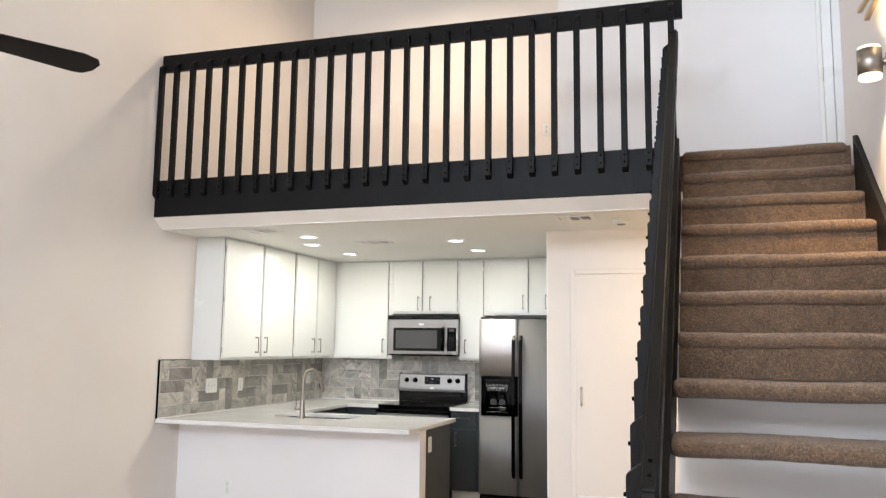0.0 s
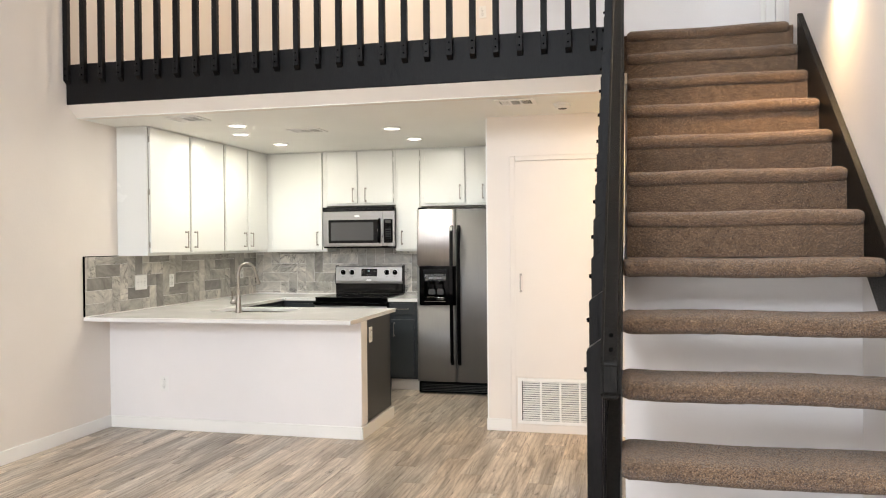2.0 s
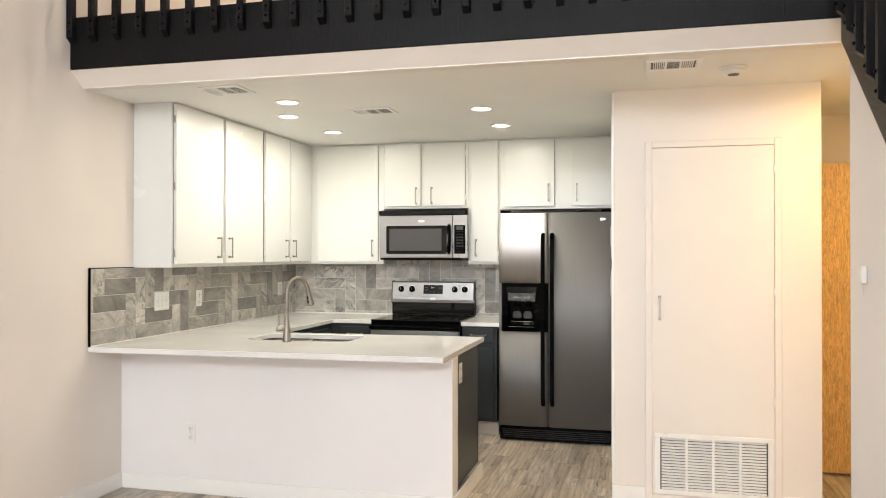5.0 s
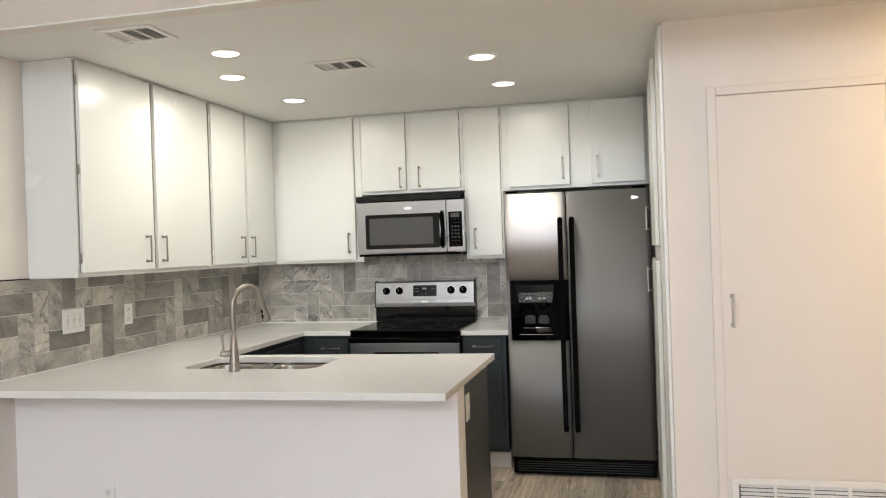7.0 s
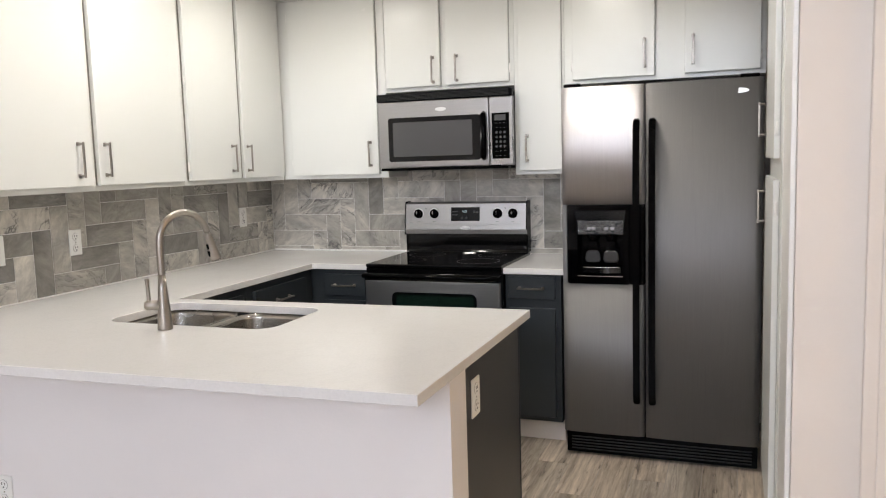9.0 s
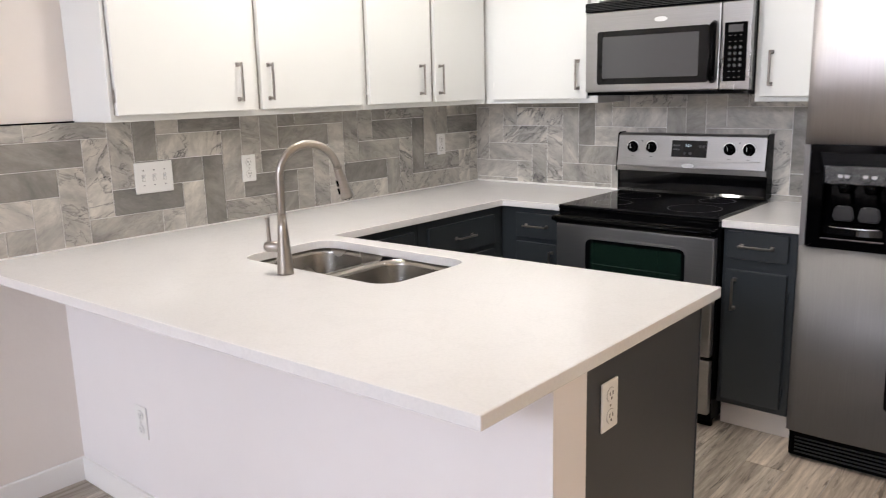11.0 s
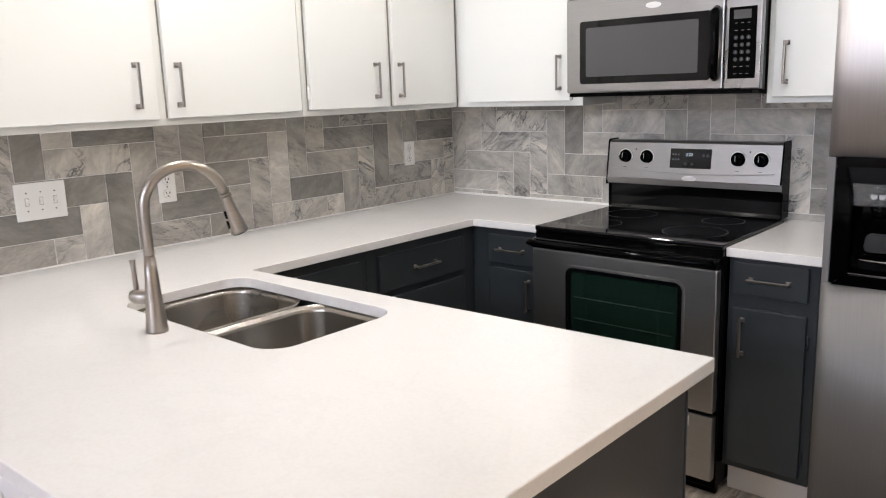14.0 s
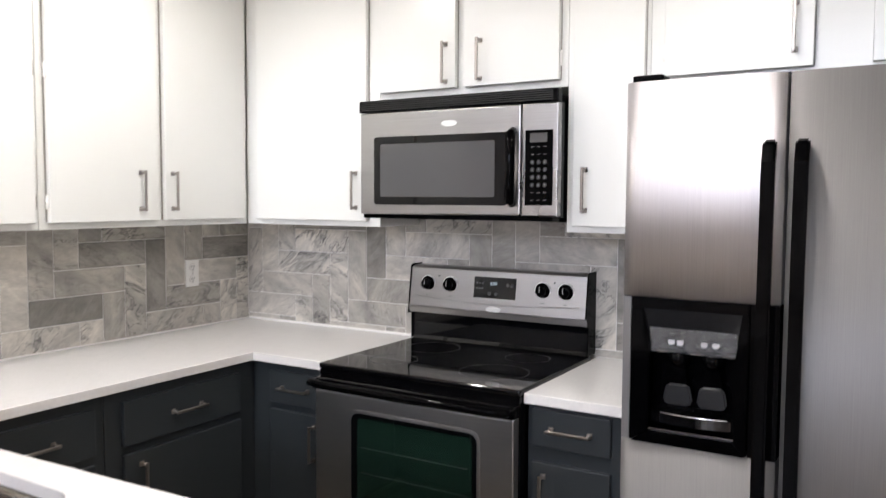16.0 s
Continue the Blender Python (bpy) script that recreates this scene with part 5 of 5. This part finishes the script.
def tread_mesh(y, z, open_tread):
    """The nose is at y, the top at z; an open tread is thick and rounded all around."""
    th = 0.073 if open_tread else 0.066
    back = y + (0.275 if open_tread else 0.26)
    r = th * 0.48
    pts = []
    for k in range(9):
        a = radians(90 + 180 * k / 8)
        pts.append((y + r + r * math.cos(a), z - th / 2 + (th / 2) * math.sin(a)))
    if open_tread:
        for k in range(7):
            a = radians(-90 + 180 * k / 6)
            pts.append((back - r * 0.7 + r * 0.7 * math.cos(a), z - th / 2 + (th / 2) * math.sin(a)))
    else:
        pts += [(back, z - th), (back, z)]
    x0, x1 = (XL - 0.014, XR + 0.012) if open_tread else (XL, XR)
    bm = bmesh.new()
    n = 46
    rings = []
    rnd = random.Random(int(y * 1000))
    for i in range(n + 1):
        u = i / n
        x = x0 + (x1 - x0) * u
        wob = 0.0025 * math.sin(u * 9 + y * 7) + rnd.uniform(-0.0012, 0.0012)
        end = min(u, 1 - u) * (x1 - x0)
        sh = 0.012 * (1 - end / 0.018) if end < 0.018 else 0.0
        rings.append([bm.verts.new((x, py + (sh if py < y + 0.1 else 0), pz + wob - (sh * 0.6 if pz > z - th / 2 else -sh * 0.6))) for py, pz in pts])
    m = len(pts)
    for a, b in zip(rings, rings[1:]):
        for k in range(m):
            bm.faces.new((a[k], a[(k + 1) % m], b[(k + 1) % m], b[k])).smooth = True
    bm.faces.new(rings[0][::-1])
    bm.faces.new(rings[-1])
    return bm


for k in range(0, 14):
    y, z = NOSE - GO * k, TOPZ - UP * k
    if z < 0.1:
        break
    part("tread", tread_mesh(y, z, k >= 7), CARPET, st)
    if k < 7:
        part("riser", box(XL, XR, y + 0.030, y + 0.055, z - UP + 0.001, z - 0.060), CARPET, st)
structure("landing_carpet", box(XL, 1.62, Y0 + 0.255, 5.66, ZL - 0.02, ZL + 0.001), CARPET, "brown landing carpet", "carpet")
structure("landing_carpet_east", box(RIGHT + T, 1.62, 5.621, 6.97, ZL + 0.0005, ZL + 0.002), CARPET, "brown landing carpet", "carpet")


def line_z(y, off):
    return ZL + (y - Y0) * RISE / RUN + off


def stringer(x0, x1, up, down, ytop):
    yb = 2.10
    ztop = line_z(ytop, up)
    ymin = Y0 - (ZL + up) * RUN / RISE
    pts = [(ytop, ztop), (ytop, line_z(ytop, down))]
    ylow = Y0 - (ZL + down) * RUN / RISE
    pts += [(ylow, 0.0), (ymin, 0.0)]
    return softened(prism(pts, "x", x0, x1), 0.003, 1)


part("stringer", stringer(XR + 0.001, XR + 0.032, 0.105, -0.215, 5.22), STRINGER, st, "dark brown painted side board")
part("stringer", stringer(0.153, 0.196, 0.06, -0.40, 5.40), STRINGER, st, "black painted side board")
sr = thing("stair_railing", "black painted stair handrail with bolted square balusters", "railing", (0.15, 4.0, 1.5))
RT = 0.83


def rail_z(y):
    return 1.145 + (y - 2.525) * 0.845


hr = [(2.525, 1.056), (2.540, 1.041), (2.560, 1.041), (5.44, rail_z(5.44) - 0.13), (5.44, rail_z(5.44)), (2.525, rail_z(2.525))]
part("handrail", softened(prism(hr, "x", 0.150, 0.204), 0.010, 3), STRINGER, sr)
for z_ in (0.035, 0.075):
    q = Vector((0.178, 2.525 + z_, rail_z(2.525 + z_)))
    part("bolt", cyl(q - Vector((0, -0.003, 0.004)), q + Vector((0, -0.003, 0.004)), 0.006, n=10), BLACK, sr)
fb0 = None
for k in range(21):
    y = 2.62 + 0.148 * k
    zt = rail_z(y) - 0.03
    zb = line_z(y, -0.235)
    if zb < 0.05:
        zb = 0.05
    w = 0.036
    if y + 0.02 > 5.41:
        break
    prof = [(0.1525, zb), (0.110, zb + 0.034), (0.110, zt - 0.030), (0.116, zt - 0.022), (0.1525, zt + 0.004)]
    b = part("baluster", softened(prism([(u, v) for u, v in prof], "y", y - w / 2, y + w / 2), 0.002, 1), BLACK_WOOD, sr)
    for z in (zb + 0.065, zb + 0.135, zt - 0.085):
        part("bolt", cyl((0.1098, y, z), (0.102, y, z), 0.0075, 0.006, 10), BLACK, b)

# ---- sconce and fan ----
sx, sy, sz = SCONCE
sc = thing("wall_sconce", "cylindrical brushed metal wall light with lit frosted ends", "wall lamp", (RIGHT, sy, sz), )
part("shade", cyl((sx, sy, sz - 0.062), (sx, sy, sz + 0.062), 0.054, n=36), NICKEL, sc)
part("lower_diffuser", cyl((sx, sy, sz - 0.062), (sx, sy, sz - 0.080), 0.051, 0.049, 32), SCONCE_GLOW, sc)
part("upper_diffuser", cyl((sx, sy, sz + 0.062), (sx, sy, sz + 0.075), 0.051, 0.049, 32), SCONCE_GLOW, sc)
part("back_plate", box(RIGHT - 0.014, RIGHT - 0.001, sy - 0.055, sy + 0.055, sz - 0.06, sz + 0.06, 0.004, 2), NICKEL, sc)
part("arm", cyl((sx + 0.05, sy, sz), (RIGHT - 0.01, sy, sz), 0.018, n=16), NICKEL, sc)

hub = Vector((-2.53, 2.39, 2.75))
fan = thing("ceiling_fan", "dark ceiling fan with wide rounded blades, at rest", "fan", tuple(hub))
part("motor", tube([hub + Vector((0, 0, -0.10)), hub + Vector((0, 0, -0.08)), hub + Vector((0, 0, 0.03)), hub + Vector((0, 0, 0.09))], [0.05, 0.10, 0.12, 0.05], 28), FANMAT, fan)
part("downrod", cyl(hub + Vector((0, 0, 0.09)), (hub.x, hub.y, TOP), 0.013), FANMAT, fan)
part("canopy", cyl((hub.x, hub.y, TOP - 0.07), (hub.x, hub.y, TOP), 0.04, 0.07, 24), FANMAT, fan)
a0 = math.atan2(0.33, 0.16)
for k in range(3):
    outline = [(0.16, -0.05), (0.60, -0.073), (0.665, -0.055), (0.685, -0.02), (0.672, 0.035), (0.64, 0.072), (0.60, 0.078), (0.16, 0.055)]
    bm = prism(outline, "z", -0.004, 0.004)
    bm.transform(Matrix.Translation(hub) @ Matrix.Rotation(a0 + k * 2 * math.pi / 3, 4, "Z") @ Matrix.Rotation(radians(-16), 4, "X"))
    bl_ = part("blade", softened(bm, 0.002, 1), FANMAT, fan)
    bm = prism([(0.08, -0.02), (0.2, -0.035), (0.2, 0.035), (0.08, 0.02)], "z", -0.009, -0.0045)
    bm.transform(Matrix.Translation(hub) @ Matrix.Rotation(a0 + k * 2 * math.pi / 3, 4, "Z") @ Matrix.Rotation(radians(-16), 4, "X"))
    part("bracket", bm, FANMAT, bl_)

orn = thing("wall_ornament", "brass wall ornament with long tapered rays above the wall light", "wall decoration", (RIGHT, 4.05, 3.22))
part("hub", cyl((RIGHT - 0.002, 4.05, 3.22), (RIGHT - 0.03, 4.05, 3.22), 0.06, 0.05, 24), BRASS, orn)
for (y0_, z0_), (y1_, z1_) in (((4.10, 3.262), (4.827, 3.344)), ((4.10, 3.215), (4.649, 3.229))):
    part("ray", tube([(1.165, y0_, z0_), (1.16, (y0_ + y1_) / 2, (z0_ + z1_) / 2), (1.16, y1_, z1_)], [0.007, 0.011, 0.017], 4), BRASS, orn)

# ---- hall ----
hd = thing("hall_door", "honey-coloured wooden folding door standing ajar, with hinges", "door", (0.40, 7.3, 0))
for x0, x1, y0 in ((0.296, 0.40, 7.18), (0.415, 0.80, 7.30)):
    leaf = part("leaf", box(x0, x1, y0, y0 + 0.03, 0.02, 2.07, 0.003, 1), HALL_WOOD, hd)
for z in (0.25, 1.05, 1.85):
    part("hinge", cyl((0.407, 7.185, z - 0.035), (0.407, 7.185, z + 0.035), 0.008, n=10), NICKEL, hd)
th = thing("thermostat", "small white thermostat on the wall under the stairs", "thermostat", (0.199, 5.3, 1.38))
part("housing", box(0.176, 0.199, 5.17, 5.25, 1.345, 1.42, 0.006, 2), WHITE_PLASTIC, th)
part("screen", box(0.1745, 0.1758, 5.18, 5.21, 1.365, 1.40), WHITE_PLASTIC, th)
part("cable", tube([(0.192, 5.22, 1.345), (0.192, 5.222, 1.32), (0.192, 5.22, 1.285)], 0.002, 8), WHITE_PLASTIC, th)

# ---- tiles: 90 degree herringbone, three to one ----
TU = 0.1014
GAP = 0.0026
# greys of the tiles that stand out by the sink: column and row of the lattice, lying or standing, depth of the grey, strength of the veins
STANDOUT = {
    (-1, -1, "lie"): (0.42, 0.25), (0, 0, "lie"): (0.12, 0.1), (1, 1, "lie"): (0.28, 0.2), (2, 2, "lie"): (0.80, 1.0), (3, 3, "lie"): (0.15, 0.3),
    (-4, 2, "lie"): (0.15, 0.1), (-5, 1, "lie"): (0.10, 0.1), (-6, 0, "lie"): (0.62, 0.6), (-3, 3, "lie"): (0.5, 0.9), (-7, -1, "lie"): (0.55, 0.3),
    (-1, 0, "stand"): (0.80, 1.0), (0, 1, "stand"): (0.62, 0.7), (1, 2, "stand"): (0.25, 0.1), (-2, -1, "stand"): (0.62, 0.8), (-3, -2, "stand"): (0.68, 0.2),
    (4, -1, "stand"): (0.10, 0.1), (5, 0, "stand"): (0.55, 0.2), (3, -2, "stand"): (0.78, 0.5), (2, -3, "stand"): (0.75, 0.5), (5, -1, "lie"): (0.5, 0.6),
    (6, 0, "lie"): (0.14, 0.1), (7, 1, "lie"): (0.2, 0.2), (8, 2, "lie"): (0.4, 0.3), (12, 0, "lie"): (0.1, 0.1), (13, 1, "lie"): (0.45, 0.2), (14, 2, "lie"): (0.3, 0.5),
}
STANDOUT_NORTH = {
    (5, 0, "stand"): (0.2, 0.2), (4, -1, "stand"): (0.62, 0.3), (1, 1, "lie"): (0.85, 1.0), (0, 0, "lie"): (0.8, 0.7), (-1, -1, "lie"): (0.62, 0.4), (3, -2, "stand"): (0.8, 0.8), (2, 2, "lie"): (0.35, 0.6),
}


def herringbone(u0, u1, v0, v1, su, sv, put, known, seed):
    """Tiles in a wall's own axes, u along and v up; su, sv: a corner of the lattice."""
    rnd = random.Random(seed)
    i0, i1 = math.floor((u0 - su) / TU) - 3, math.ceil((u1 - su) / TU) + 3
    j0, j1 = math.floor((v0 - sv) / TU) - 3, math.ceil((v1 - sv) / TU) + 3
    for i in range(i0, i1):
        for j in range(j0, j1):
            dd = (i - j) % 6
            if dd == 0:
                a, b, c, e, way = i, i + 3, j, j + 1, "lie"
            elif dd == 5:
                a, b, c, e, way = i, i + 1, j, j + 3, "stand"
            else:
                continue
            usual = (min(max(rnd.gauss(0.58, 0.19), 0.12), 1.0), rnd.random() ** 1.3)
            ua, ub = max(su + a * TU, u0), min(su + b * TU, u1)
            va, vb = max(sv + c * TU, v0), min(sv + e * TU, v1)
            if ub - ua > 0.008 and vb - va > 0.008:
                tone, veins = known.get((i, j, way), usual)
                tile = put(ua + GAP / 2, ub - GAP / 2, va + GAP / 2, vb - GAP / 2)
                tile.color = (tone, veins, 0.0, 1.0)


tiles_w = tagged(new("backsplash_west"), "grey marbled herringbone tile backsplash", "backsplash", kind="structure")
tiles_n = tagged(new("backsplash_north"), "grey marbled herringbone tile backsplash behind the range", "backsplash", kind="structure")


def tile_west(a, b, c, e):
    return part("tile", box(LEFT + 0.0092, LEFT + 0.0112, a, b, c, e, 0.0006, 1), MARBLE, tiles_w)


def tile_north(a, b, c, e):
    return part("tile", box(a, b, BACK - 0.0112, BACK - 0.0092, c, e, 0.0006, 1), MARBLE, tiles_n)


herringbone(5.622, BACK - 0.011, TZ, 1.378, 6.1515, 1.011, tile_west, STANDOUT, 3)
herringbone(LEFT + 0.011, -1.80, TZ, 1.425, -3.680, 1.147, tile_north, STANDOUT_NORTH, 8)

# ---- floor planks ----
PW, PL, FG = 0.152, 0.92, 0.0032
rnd = random.Random(5)
floor_p = tagged(new("floor_planks"), "grey brown wood-look porcelain plank floor", "floor", kind="structure")
rest = bmesh.new()
shared = {}
count = 0
fx0, fx1, fy0, fy1 = LEFT, RIGHT, REAR, BACK
for r in range(math.ceil((1.62 - fx0) / PW)):
    xx = fx0 + r * PW
    y = fy0 - ((r * 0.37) % 1) * PL
    while y < fy1:
        a, b = max(y, fy0), min(y + PL, fy1)
        y += PL
        c, e = xx, min(xx + PW, 1.62)
        if b - a < 0.02 or e - c < 0.02:
            continue
        size = (round(e - c - FG, 4), round(b - a - FG, 4))
        if b > 2.2 and count < 300:
            if size not in shared:
                o = part("plank", box(0, size[0], 0, size[1], -0.0029, 0.0, 0.0008, 1), PLANK, floor_p)
                shared[size] = o.data
            else:
                o = new("plank", shared[size])
                o.parent = floor_p
            o.matrix_basis = Matrix.Translation((c + FG / 2, a + FG / 2, 0))
            count += 1
        else:
            add_box(rest, c + FG / 2, e - FG / 2, a + FG / 2, b - FG / 2, -0.0029, 0.0)
rest.faces.ensure_lookup_table()
if len(rest.faces):
    tagged(part("plank_rest", rest, PLANK, floor_p), kind="stuff")
